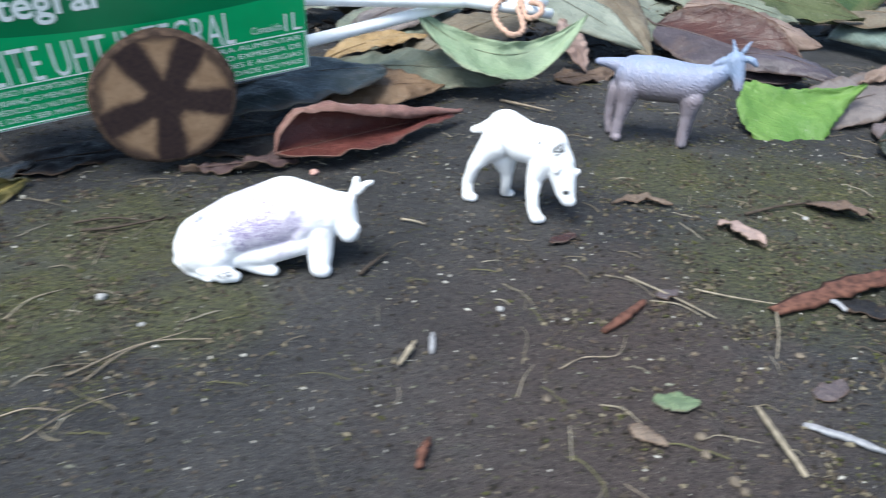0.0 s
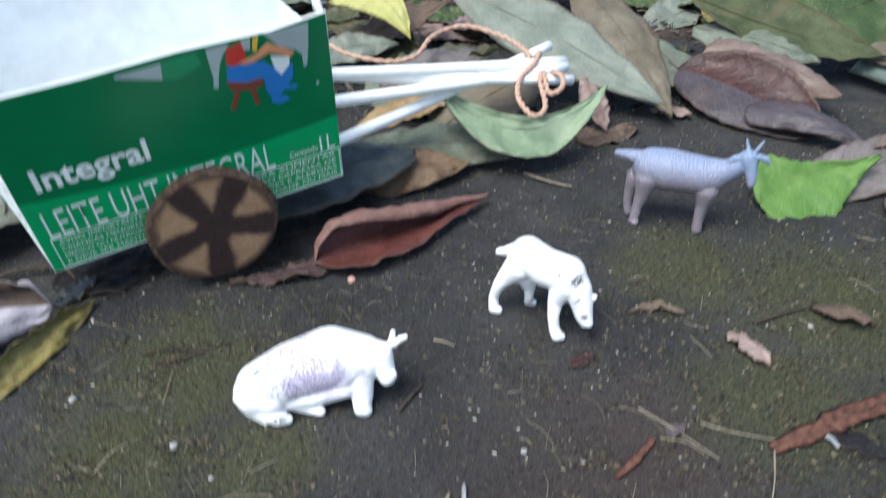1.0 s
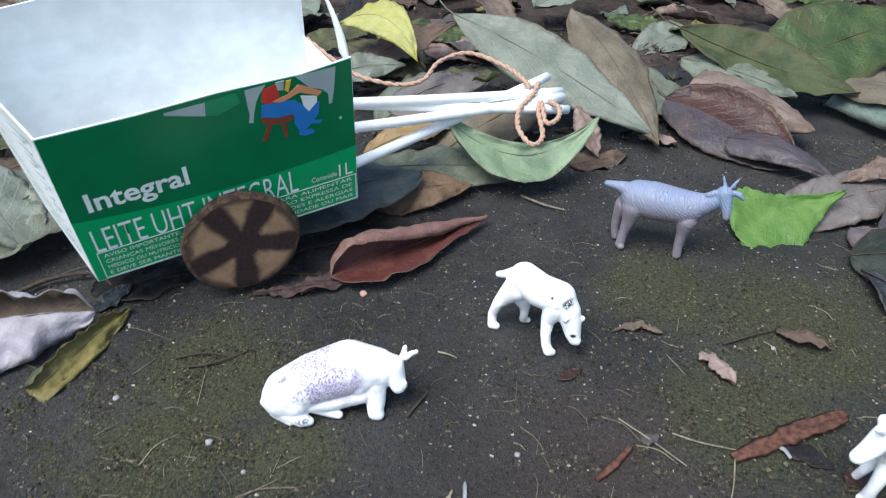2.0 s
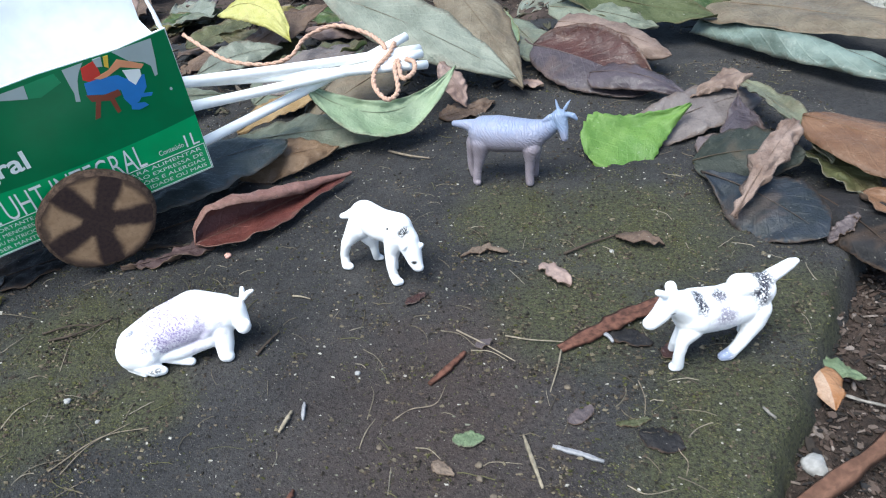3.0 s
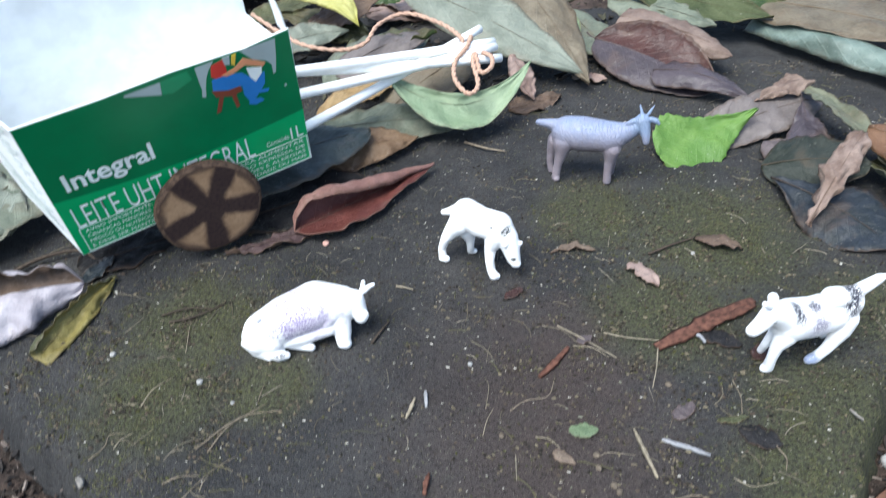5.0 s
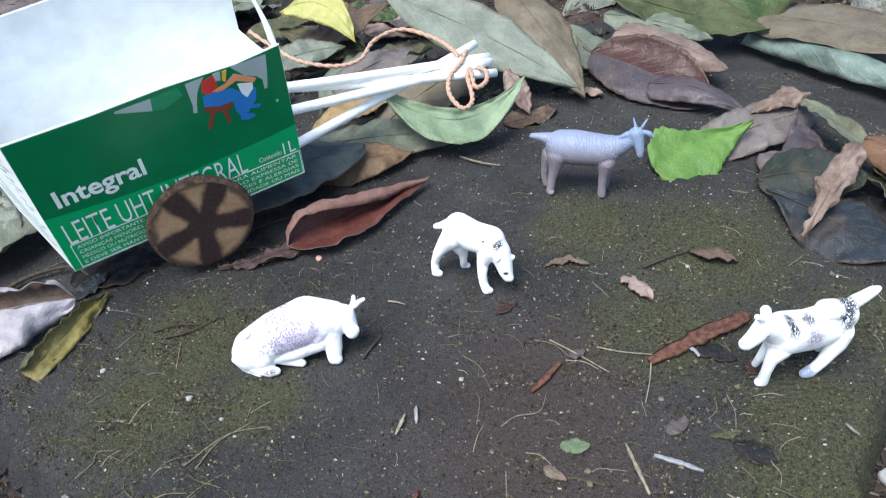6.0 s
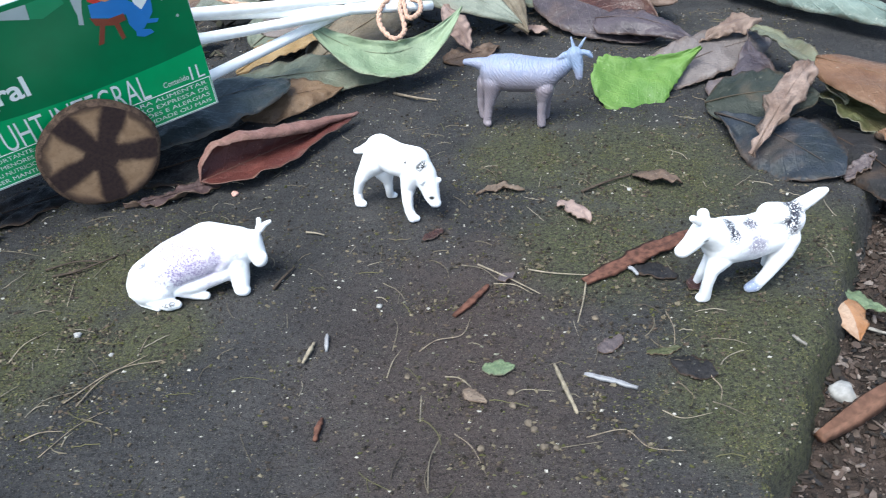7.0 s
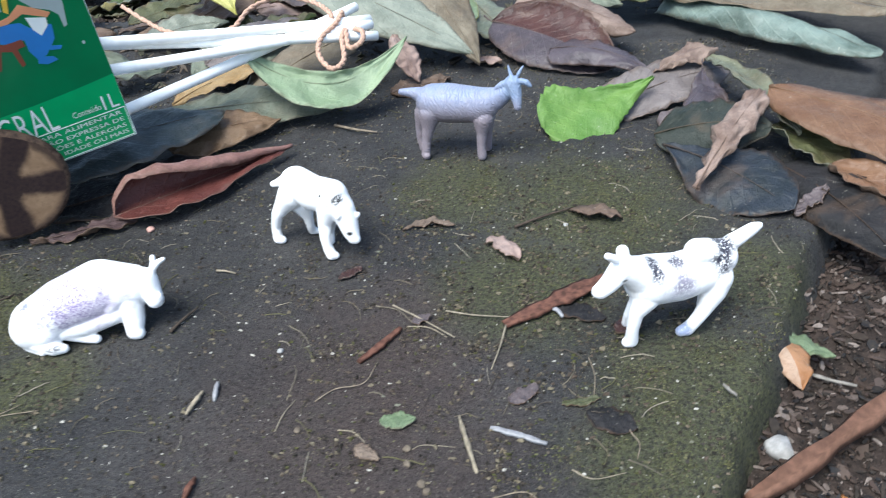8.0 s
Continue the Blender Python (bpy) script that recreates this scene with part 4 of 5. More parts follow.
    for (i, j), (p, q) in zip(edge, edge[1:] + edge[:1]):
        f = bm.faces.new((grid[i][j], low[i][j], low[p][q], grid[p][q]))
        f.material_index = 1
    mats = [LEAF[top], LEAF[under or top]] + ([LEAF[near_top]] if near_top else [])
    ob = new(name, mesh_of(name, bm, mats))
    ob.matrix_world = inv_turn
    tagged(ob, label, category, group)
    if rib and length > 0.024:
        bm = bmesh.new()
        line = []
        if stem:
            line += [mid[0][0] - x * stem + z0 * stem * 0.25, mid[0][0] - x * stem * 0.5 + z0 * stem * 0.05]
        line += [m[0] + m[1] * 0.0001 for m in mid[:-1:2]]
        r = max(0.00026, width * 0.011)
        tube(bm, line, [r * (1.15 - 0.9 * k / (len(line) - 1)) for k in range(len(line))], 6)
        part("midrib", bm, LEAF[near_top or top], ob)
    return ob


leaf("leaf", "dark bluish green leaf lying under the carton", (-0.104, 0.098, 0.010), (-0.036, 0.152, 0.014), 0.038, "deep_green", "silver", shape="round", arch=0.004, cup=(0.1, -0.35), roll=4, seed=1)
leaf("leaf", "pale grey-green leaf with a wavy edge", (-0.066, 0.153, 0.012), (0.020, 0.180, 0.007), 0.024, "grey_green", "silver", shape="lance", arch=0.002, cup=(0.1, -0.7), roll=14, wave=0.003, seed=2)
leaf("leaf", "light green leaf sagging like a hammock", (-0.029, 0.170, 0.033), (0.040, 0.193, 0.030), 0.022, "pale_green", "grey_green", shape="ovate", arch=-0.0150, bend=-0.009, cup=(0.5, 0.4), roll=34, near=1.5, far=0.55, seed=3)
leaf("leaf", "ochre brown leaf curled under a green one", (-0.058, 0.138, 0.004), (-0.014, 0.158, 0.007), 0.022, "brown_ochre", "tan", shape="ovate", arch=0.003, cup=(0.2, -0.6), roll=16, seed=4)
leaf("leaf", "red-brown leaf rolled into an open tube", (-0.0585, 0.0835, 0.0045), (-0.0055, 0.1370, 0.0050), 0.044, "red_inside", "red_pale", shape="spoon", arch=0.0, cup=(4.1, 0.5), close=0.28, roll=12, twist=12, wave=0.0012, near=0.62, seed=5)
leaf("leaf", "thin dark reddish scrap of a leaf", (-0.0845, 0.0720, 0.0018), (-0.052, 0.0865, 0.003), 0.010, "maroon", "brown", shape="drop", cup=(-0.3, 0.3), wave=0.002, torn=0.3, seed=6)
leaf("leaf", "long silvery green leaf with clear veins", (-0.040, 0.272, 0.046), (0.070, 0.2200, 0.010), 0.037, "silver", "grey_green", shape="lance", arch=0.004, cup=(0.2, -0.4), roll=18, stem=0.01, seed=7)
leaf("leaf", "tan dead leaf with a drooping tip", (0.024, 0.305, 0.044), (0.0725, 0.2150, 0.0070), 0.034, "olive_tan", "pink_tan", shape="lance", arch=0.006, cup=(-0.2, -0.5), roll=4, seed=8)
leaf("leaf", "small pinkish brown leaf hanging point down", (0.030, 0.219, 0.022), (0.043, 0.204, 0.003), 0.015, "pink_tan", "tan", shape="lance", arch=0.002, cup=(-0.4, -0.4), roll=0, seed=9)
leaf("leaf", "yellow-green leaf arched over the litter", (-0.108, 0.288, 0.030), (-0.056, 0.254, 0.024), 0.024, "yellow", "old_yellow", shape="lance", arch=0.013, bend=0.004, cup=(0.2, -0.5), roll=24, seed=10)
leaf("leaf", "ochre leaf folded beneath the sticks", (-0.066, 0.170, 0.010), (-0.028, 0.206, 0.014), 0.020, "ochre", "brown", shape="round", arch=0.003, cup=(0.4, -0.4), roll=-8, seed=11)
leaf("leaf", "red-brown leaf with one violet-grey half", (0.0795, 0.262, 0.013), (0.138, 0.213, 0.004), 0.042, "red", "violet_grey", near_top="violet_grey", shape="round", arch=0.003, cup=(1.0, -0.3), roll=14, stem=0.006, wave=0.0012, seed=12)
leaf("leaf", "violet-grey curled leaf on the slab", (0.108, 0.228, 0.009), (0.1560, 0.1985, 0.004), 0.024, "violet_grey", "mauve", shape="spoon", arch=0.006, cup=(-0.3, -0.8), roll=8, wave=0.0012, seed=13)
leaf("leaf", "pinkish beige leaf with a rolled tip", (0.094, 0.272, 0.022), (0.151, 0.2360, 0.0135), 0.034, "pink_dull", "pink_tan", shape="boat", arch=0.004, cup=(-0.5, -1.9), roll=8, twist=-14, wave=0.0015, seed=14)
leaf("leaf", "long dark olive green leaf", (0.088, 0.312, 0.036), (0.184, 0.280, 0.018), 0.038, "dull_green", "green", shape="lance", arch=-0.003, cup=(0.5, 0.3), roll=26, stem=0.02, seed=15)
leaf("leaf", "broad glossy green leaf", (0.140, 0.303, 0.018), (0.232, 0.352, 0.040), 0.060, "green", "olive", shape="ovate", arch=0.004, cup=(0.2, -0.2), roll=24, seed=16)
leaf("leaf", "broad beige dead leaf", (0.176, 0.322, 0.014), (0.275, 0.224, 0.022), 0.056, "olive_tan", "grey_green", shape="ovate", arch=0.004, cup=(0.3, -0.3), roll=-2, seed=17)
leaf("leaf", "long bluish green leaf with drooping sides", (0.182, 0.300, 0.012), (0.2560, 0.2000, 0.010), 0.036, "teal", "silver", shape="boat", arch=0.006, cup=(-0.7, -1.2), roll=-4, wave=0.003, near=1.1, seed=18)
leaf("leaf", "bright fresh green leaf with a toothed end", (0.1475, 0.173, 0.0145), (0.100, 0.1465, 0.0022), 0.040, "bright", "bright", shape="fan", arch=-0.002, cup=(-0.2, 0.5), roll=-20, teeth=0.04, wave=0.0016, seed=19, rib=False)
leaf("leaf", "mauve-brown leaf pressed against the slab", (0.130, 0.170, 0.003), (0.187, 0.194, 0.010), 0.029, "mauve_pale", "brown", shape="boat", arch=0.003, cup=(0.2, -0.3), roll=10, torn=0.2, seed=20)
leaf("leaf", "crinkled tan leaf scrap", (0.146, 0.190, 0.006), (0.180, 0.1955, 0.019), 0.016, "pink_dull", "pink_tan", shape="wedge", arch=0.003, cup=(-0.5, -0.5), roll=6, wave=0.004, torn=0.5, seed=21)
leaf("leaf", "violet-grey leaf standing with its point up", (0.1700, 0.1790, 0.0150), (0.1640, 0.1330, 0.007), 0.020, "violet_grey", "mauve", shape="drop", arch=0.001, cup=(-0.3, -0.3), stem=0.006, seed=22)
leaf("leaf", "dark green leaf in the heap of dead ones", (0.1420, 0.137, 0.005), (0.184, 0.128, 0.012), 0.034, "green_black", "olive", shape="round", arch=0.003, cup=(-0.2, -0.4), roll=14, torn=0.2, seed=48)
leaf("leaf", "rounded blue-black glossy leaf", (0.143, 0.126, 0.006), (0.178, 0.081, 0.003), 0.036, "blue_black", "mauve", shape="drop", arch=0.003, cup=(-0.1, -0.35), roll=10, seed=49)
leaf("leaf", "curled tan leaf lying on a dark one", (0.1465, 0.0885, 0.008), (0.1810, 0.1370, 0.0225), 0.023, "pink_brown", "pink_dull", shape="wedge", arch=0.003, cup=(-1.0, -1.6), roll=-10, twist=40, wave=0.0035, torn=0.5, seed=73)
leaf("leaf", "narrow grey-green leaf among dead ones", (0.176, 0.196, 0.015), (0.192, 0.120, 0.012), 0.017, "olive_grey", "grey_green", shape="lance", arch=0.003, cup=(0.5, 0.5), roll=-14, seed=24)
leaf("leaf", "large rusty orange-brown leaf", (0.187, 0.146, 0.020), (0.266, 0.076, 0.006), 0.048, "rust", "ochre", shape="ovate", arch=0.004, cup=(-0.3, -0.4), roll=0, seed=25)
leaf("leaf", "yellowish brown curled leaf", (0.197, 0.104, 0.007), (0.219, 0.070, 0.001), 0.018, "rust", "brown", shape="ovate", arch=0.003, cup=(0.9, 0.7), roll=4, seed=26)
leaf("leaf", "olive leaf curled among dead leaves", (0.187, 0.136, 0.008), (0.203, 0.102, 0.004), 0.022, "olive", "grey_green", shape="round", arch=0.003, cup=(0.9, 0.6), seed=27)
leaf("leaf", "dark rotten leaf at the slab's edge", (0.1830, 0.1130, 0.003), (0.2030, 0.0500, -0.001), 0.032, "black", "brown", shape="spoon", cup=(0.3, -0.5), arch=0.004, roll=8, torn=0.2, seed=28)
leaf("leaf", "lilac-white curled leaf with a brown inside", (-0.178, 0.020, 0.005), (-0.1285, 0.0445, 0.009), 0.037, "brown", "lilac", near_top="lilac", shape="boat", arch=0.005, cup=(2.4, -0.9), roll=16, wave=0.004, torn=0.45, near=0.95, seed=29)
leaf("leaf", "old yellow leaf lying folded on the slab", (-0.1335, 0.0125, 0.0015), (-0.1235, 0.0560, 0.0025), 0.012, "old_yellow", "olive", shape="boat", arch=0.001, cup=(2.2, -0.4), roll=18, seed=30)
leaf("leaf", "large grey-green leaf beside the carton", (-0.176, 0.116, 0.016), (-0.206, 0.046, 0.008), 0.052, "grey_green", "silver", shape="ovate", arch=0.003, cup=(0.2, -0.2), roll=-10, seed=31)
leaf("leaf", "small dark leaf scrap", (-0.136, 0.053, 0.001), (-0.130, 0.069, 0.002), 0.008, "blue_black", "black", shape="round", cup=(0.3, 0.3), seed=32)
leaf("leaf", "small orange leaf on the soil", (0.1570, 0.0275, -0.0070), (0.1590, 0.0110, -0.0105), 0.0130, "orange", "ochre", near_top="orange_pale", shape="ovate", arch=0.003, cup=(-0.4, -0.5), roll=-8, wave=0.001, seed=33)
leaf("leaf", "little green leaf behind an orange one", (0.1560, 0.0300, -0.0060), (0.1725, 0.0235, -0.0100), 0.0085, "leaf_mid", "pale_green", shape="ovate", cup=(-0.3, -0.3), seed=34)
leaf("leaf", "orange scrap of leaf on the soil", (0.152, -0.026, -0.0125), (0.163, -0.024, -0.0125), 0.008, "orange", "rust", shape="round", cup=(-0.3, -0.3), seed=35)
leaf("leaf", "pale curled leaf tip", (0.053, 0.306, 0.020), (0.069, 0.264, 0.010), 0.020, "pale_green", "yellow", shape="round", cup=(0.9, 0.9), roll=10, seed=36)
leaf("leaf", "grey-green leaf behind a red one", (0.066, 0.304, 0.015), (0.094, 0.242, 0.006), 0.034, "grey_green", "blue_green", shape="ovate", cup=(-0.3, -0.3), seed=37)
leaf("leaf", "dull grey-green leaf under the twine", (-0.068, 0.206, 0.008), (-0.016, 0.258, 0.018), 0.042, "grey_green", "silver", shape="ovate", arch=0.005, cup=(-0.2, -0.3), roll=6, seed=38)
leaf("leaf", "grey-brown leaf beneath the sticks and twine", (-0.0330, 0.1790, 0.008), (0.0165, 0.2330, 0.021), 0.036, "olive_tan", "grey_green", shape="ovate", arch=0.004, cup=(-0.2, -0.3), roll=4, seed=63)
leaf("leaf", "grey curled leaf behind the sticks", (-0.0640, 0.2140, 0.012), (-0.0130, 0.2440, 0.024), 0.030, "mauve_pale", "silver", shape="ovate", arch=0.005, cup=(-0.4, -0.5), roll=10, seed=64)
leaf("leaf", "pale dry leaf in the litter behind the carton", (-0.1100, 0.2420, 0.012), (-0.0640, 0.2620, 0.018), 0.022, "silver", "tan", shape="lance", arch=0.004, cup=(0.4, -0.5), roll=12, torn=0.2, seed=65)
leaf("leaf", "olive green leaf behind the carton", (-0.135, 0.292, 0.010), (-0.100, 0.322, 0.016), 0.026, "olive", "green", shape="round", cup=(0.3, 0.3), roll=10, seed=39)
leaf("leaf", "silvery leaf beside the pale curled one", (0.090, 0.300, 0.022), (0.150, 0.272, 0.016), 0.030, "grey_green", "silver", shape="ovate", arch=0.003, cup=(-0.2, -0.2), roll=14, seed=40)
leaf("leaf", "pink scrap of leaf behind the goat", (0.068, 0.236, 0.002), (0.084, 0.228, 0.003), 0.010, "pink_tan", "tan", shape="round", cup=(0.3, 0.3), seed=41)

leaf("leaf", "yellow-green leaf behind the carton's end", (-0.196, 0.116, 0.016), (-0.172, 0.150, 0.032), 0.015, "yellow", "old_yellow", shape="lance", arch=0.004, cup=(0.2, 0.2), roll=20, seed=42)
# two black leaf shapes, added to stand in for deep shade under the cart
leaf("leaf", "black leaf shape added to deepen the shade beneath the carton", (-0.092, 0.092, 0.001), (-0.034, 0.128, 0.002), 0.036, "black", "black", shape="round", cup=(0.1, -0.1), torn=0.4, seed=43)
leaf("leaf", "black leaf shape added to deepen the shade under the carton's end", (-0.142, 0.062, 0.001), (-0.098, 0.092, 0.002), 0.024, "black", "brown", shape="round", cup=(0.1, -0.1), torn=0.5, seed=44)
leaf("leaf", "brown curled leaf among the dead ones", (0.150, 0.162, 0.003), (0.172, 0.120, 0.004), 0.020, "mauve", "brown", shape="ovate", arch=0.003, cup=(0.5, -0.5), torn=0.3, seed=45)
leaf("leaf", "small brown leaf scrap by the litter", (0.178, 0.080, 0.002), (0.192, 0.091, 0.006), 0.008, "mauve", "brown", shape="round", cup=(-0.6, 0.5), torn=0.5, wave=0.003, seed=46)
leaf("leaf", "dark brown leaf flat on the slab", (0.030, 0.196, 0.0015), (0.058, 0.212, 0.002), 0.018, "brown", "black", shape="ovate", cup=(0.2, -0.2), torn=0.4, seed=47)


# ---------------------------------------------------------------- litter behind
def litter():
    rng = random.Random(5)
    kinds = (("tan", "pink_tan", "tan dead leaf in the litter"), ("grey_green", "silver", "grey-green fallen leaf in the litter"), ("mauve", "brown", "mauve-brown dead leaf in the litter"),
             ("olive", "green", "olive green fallen leaf in the litter"), ("brown", "mauve", "brown rotting leaf in the litter"), ("green", "olive", "dark green fallen leaf in the litter"),
             ("silver", "grey_green", "silvery fallen leaf in the litter"), ("black", "brown", "black rotten leaf in the litter"), ("pink_tan", "tan", "pinkish dead leaf in the litter"), ("old_yellow", "olive", "yellowed leaf in the litter"))
    masters = []
    for k, (t, u, label) in enumerate(kinds):
        m = leaf("leaf", label, (0, 0, 0), (rng.uniform(0.045, 0.075), 0, 0), rng.uniform(0.022, 0.036), t, u, shape=("ovate", "lance", "round")[k % 3],
                 arch=rng.uniform(0.0, 0.006), cup=(rng.uniform(-0.7, 0.7), rng.uniform(-0.7, 0.7)), wave=0.003, seed=60 + k, torn=0.25 * (k % 2), group="litter leaves")
        masters.append(m)
    spots = []
    for n in range(210):
        x, y = rng.uniform(-0.42, 0.46), rng.uniform(0.215, 0.62)
        if n % 7 == 0:
            x, y = rng.uniform(-0.34, -0.15), rng.uniform(0.07, 0.25)
        front = 0.225 + 0.9 * max(0.0, x - 0.03) + 0.10 * max(0.0, -0.05 - x)
        if y < front and x > -0.15:
            continue
        if 0.10 < x < 0.30 and y < 0.33:
            continue
        if x > 0.24 and y > 0.32 and y - 0.47 + 0.53 * (x - 0.455) > -0.10:
            continue
        spots.append((x, y))
    for n, (x, y) in enumerate(spots):
        z = ground_z(x, y) + 0.002 + rng.uniform(0, 0.014)
        m = pose(x, y, z, rng.uniform(-28, 28), rng.uniform(-18, 18), rng.uniform(0, 360))
        if n < len(masters):
            masters[n].matrix_world = m
        else:
            copy_thing(masters[n % len(masters)], m)


litter()


# ---------------------------------------------------------------- small things on the slab
BARK_RED = plain("red_bark", (0.092, 0.042, 0.029), 0.75, 0.2, 0.5, 450)
DRY = plain("dry_straw", (0.24, 0.205, 0.15), 0.7, 0.2, 0.25, 600)
DARK_TWIG = plain("dark_twig", (0.055, 0.042, 0.032), 0.8, 0.2, 0.3, 600)
BLEACHED = plain("bleached_splinter", (0.25, 0.25, 0.26), 0.5, 0.3, 0.2, 700)
STONE = plain("white_stone", (0.29, 0.285, 0.275), 0.7, 0.3, 0.2, 500)
ROOT = plain("pale_rootlet", (0.19, 0.155, 0.115), 0.8, 0.2, 0.3, 600)


def strip(name, label, pts, width, thick, material, category, seed=0, group=""):
    """A rough flat splinter along a line of points."""
    line = smooth_line(pts, 8)
    bm = bmesh.new()
    prev = None
    for k, p in enumerate(line):
        s = k / (len(line) - 1)
        d = (line[min(k + 1, len(line) - 1)] - line[max(k - 1, 0)]).normalized()
        y = Vector((0, 0, 1)).cross(d).normalized()
        w = width * (0.25 + 0.75 * math.sin(math.pi * (0.08 + 0.86 * s)) ** 0.6) * (1 + 0.45 * noise.noise((s * 7, seed, 1)) + 0.30 * noise.noise((s * 23, seed, 4)))
        tilt = 0.4 * thick * noise.noise((s * 4, seed, 9))
        up = Vector((0, 0, 1))
        ring = [bm.verts.new(p + y * w / 2 - up * (thick * 0.3 + tilt)), bm.verts.new(p + y * w * 0.25 + up * (thick * 0.7 + tilt)), bm.verts.new(p - y * w * 0.1 + up * thick * 0.45),
                bm.verts.new(p - y * w * 0.3 + up * (thick * 0.8 - tilt)), bm.verts.new(p - y * w / 2 - up * (thick * 0.2 - tilt)), bm.verts.new(p - up * thick * 0.5)]
        if prev:
            for q in range(6):
                bm.faces.new((prev[q], ring[q], ring[(q + 1) % 6], prev[(q + 1) % 6]))
        else:
            bm.faces.new(ring[::-1])
        prev = ring
    bm.faces.new(prev)
    bmesh.ops.recalc_face_normals(bm, faces=bm.faces)
    ob = new(name, mesh_of(name, bm, material))
    return tagged(ob, label, category, group)


def twig(label, pts, r, material, name="twig", category="twig", group="twigs on the slab"):
    bm = bmesh.new()
    line = smooth_line(pts, 6)
    tube(bm, line, [r * (1 - 0.5 * k / len(line)) for k in range(len(line))], 6)
    return tagged(new(name, mesh_of(name, bm, material)), label, category, group)


strip("bark_strip", "reddish brown strip of bark beside the spotted cow", [(0.079, 0.0268, 0.0008), (0.092, 0.0345, 0.0018), (0.103, 0.0420, 0.0022), (0.117, 0.0505, 0.0018)], 0.0064, 0.0007, BARK_RED, "bark", 1)
strip("bark_strip", "small red-brown splinter of bark", [(0.0388, 0.0118, 0.0006), (0.044, 0.018, 0.0010), (0.0492, 0.0255, 0.0008)], 0.0026, 0.0009, BARK_RED, "bark", 2)
strip("splinter", "bleached white splinter with a dark end", [(0.0745, -0.0118, 0.0006), (0.081, -0.0142, 0.0010), (0.0878, -0.0168, 0.0006)], 0.0018, 0.0008, BLEACHED, "splinter", 3)
strip("straw", "dry straw stub lying on the slab", [(0.0668, -0.0082, 0.0007), (0.069, -0.017, 0.0009), (0.0712, -0.0252, 0.0006)], 0.0013, 0.0008, DRY, "straw", 4)
strip("seed_husk", "dry split seed husk", [(-0.0032, -0.0068, 0.0006), (-0.002, -0.003, 0.0012), (-0.0012, 0.0010, 0.0008)], 0.0014, 0.0008, DRY, "seed husk", 5)
strip("seed_husk", "pale dry seed husk split open", [(0.0028, -0.0022, 0.0006), (0.0024, 0.001, 0.0014), (0.0020, 0.0040, 0.0010)], 0.0014, 0.0009, BLEACHED, "seed husk", 6)
strip("seed_husk", "brown dry seed husk", [(0.0048, -0.0335, 0.0005), (0.005, -0.030, 0.0010), (0.0056, -0.0265, 0.0006)], 0.0017, 0.0009, BARK_RED, "seed husk", 7)
strip("brown_stick", "flat brown wooden stick on the soil", [(0.134, -0.0250, -0.0095), (0.150, -0.0150, -0.0085), (0.190, 0.0120, -0.0060)], 0.0060, 0.0032, plain("brown_wood", (0.125, 0.066, 0.044), 0.7, 0.2, 0.25, 400), "stick", 8)
strip("dry_stalk", "blunt brown stalk at the slab's corner", [(-0.0800, -0.0680, -0.0140), (-0.0760, -0.0630, 0.0020), (-0.0725, -0.0565, 0.0195)], 0.0058, 0.0045, plain("stalk_brown", (0.075, 0.056, 0.036), 0.7, 0.2, 0.25, 300), "stalk", 9)
leaf("leaf_flake", "tan flake of a dead leaf", (0.0755, 0.0715, 0.0012), (0.0845, 0.0575, 0.0012), 0.0085, "pink_tan", "tan", shape="round", arch=0.0015, cup=(-0.4, 0.4), wave=0.002, torn=0.4, seed=50, group="scraps on the slab")
leaf("leaf_flake", "small pale green leaf scrap", (0.0470, -0.0098, 0.0008), (0.0560, -0.0092, 0.0012), 0.0058, "leaf_mid", "grey_green", shape="round", cup=(-0.3, 0.3), torn=0.5, seed=51, group="scraps on the slab")
leaf("leaf_flake", "dark crumpled leaf scrap", (0.104, 0.088, 0.0012), (0.121, 0.0805, 0.0015), 0.010, "brown", "black", shape="ovate", arch=0.002, cup=(-0.5, 0.4), wave=0.002, torn=0.4, seed=52, group="scraps on the slab")
leaf("leaf_flake", "grey-brown leaf scrap on the slab", (0.0795, -0.0035, 0.0008), (0.0868, 0.0025, 0.0010), 0.0052, "mauve", "brown", shape="round", cup=(-0.3, 0.2), seed=53, group="scraps on the slab")
leaf("leaf_flake", "reddish leaf scrap beside the calf", (0.0275, 0.0500, 0.0008), (0.0342, 0.0555, 0.0010), 0.0045, "red", "mauve", shape="round", cup=(-0.3, 0.4), torn=0.4, seed=54, group="scraps on the slab")
leaf("leaf_flake", "yellowish torn leaf scrap on the slab", (0.0418, -0.0175, 0.0008), (0.0482, -0.0215, 0.0010), 0.0045, "tan", "tan", shape="ovate", cup=(-0.3, 0.4), torn=0.6, wave=0.002, seed=55, group="scraps on the slab")
leaf("leaf_flake", "curved tan leaf sliver", (0.0455, 0.0765, 0.0010), (0.0635, 0.0790, 0.0012), 0.0040, "tan", "brown", shape="drop", arch=0.001, bend=0.003, cup=(-0.3, 0.3), seed=56, group="scraps on the slab")
leaf("leaf_flake", "black rotten scrap beneath the bark", (0.0945, 0.0345, 0.0008), (0.1080, 0.0285, 0.0010), 0.0085, "black", "black", shape="round", cup=(-0.2, 0.2), torn=0.4, seed=57, group="scraps on the slab")
leaf("leaf_flake", "black scrap sunk into the moss", (0.0985, -0.0060, 0.0004), (0.1100, -0.0120, 0.0006), 0.0095, "black", "black", shape="round", cup=(-0.1, 0.1), torn=0.5, seed=58, group="scraps on the slab")
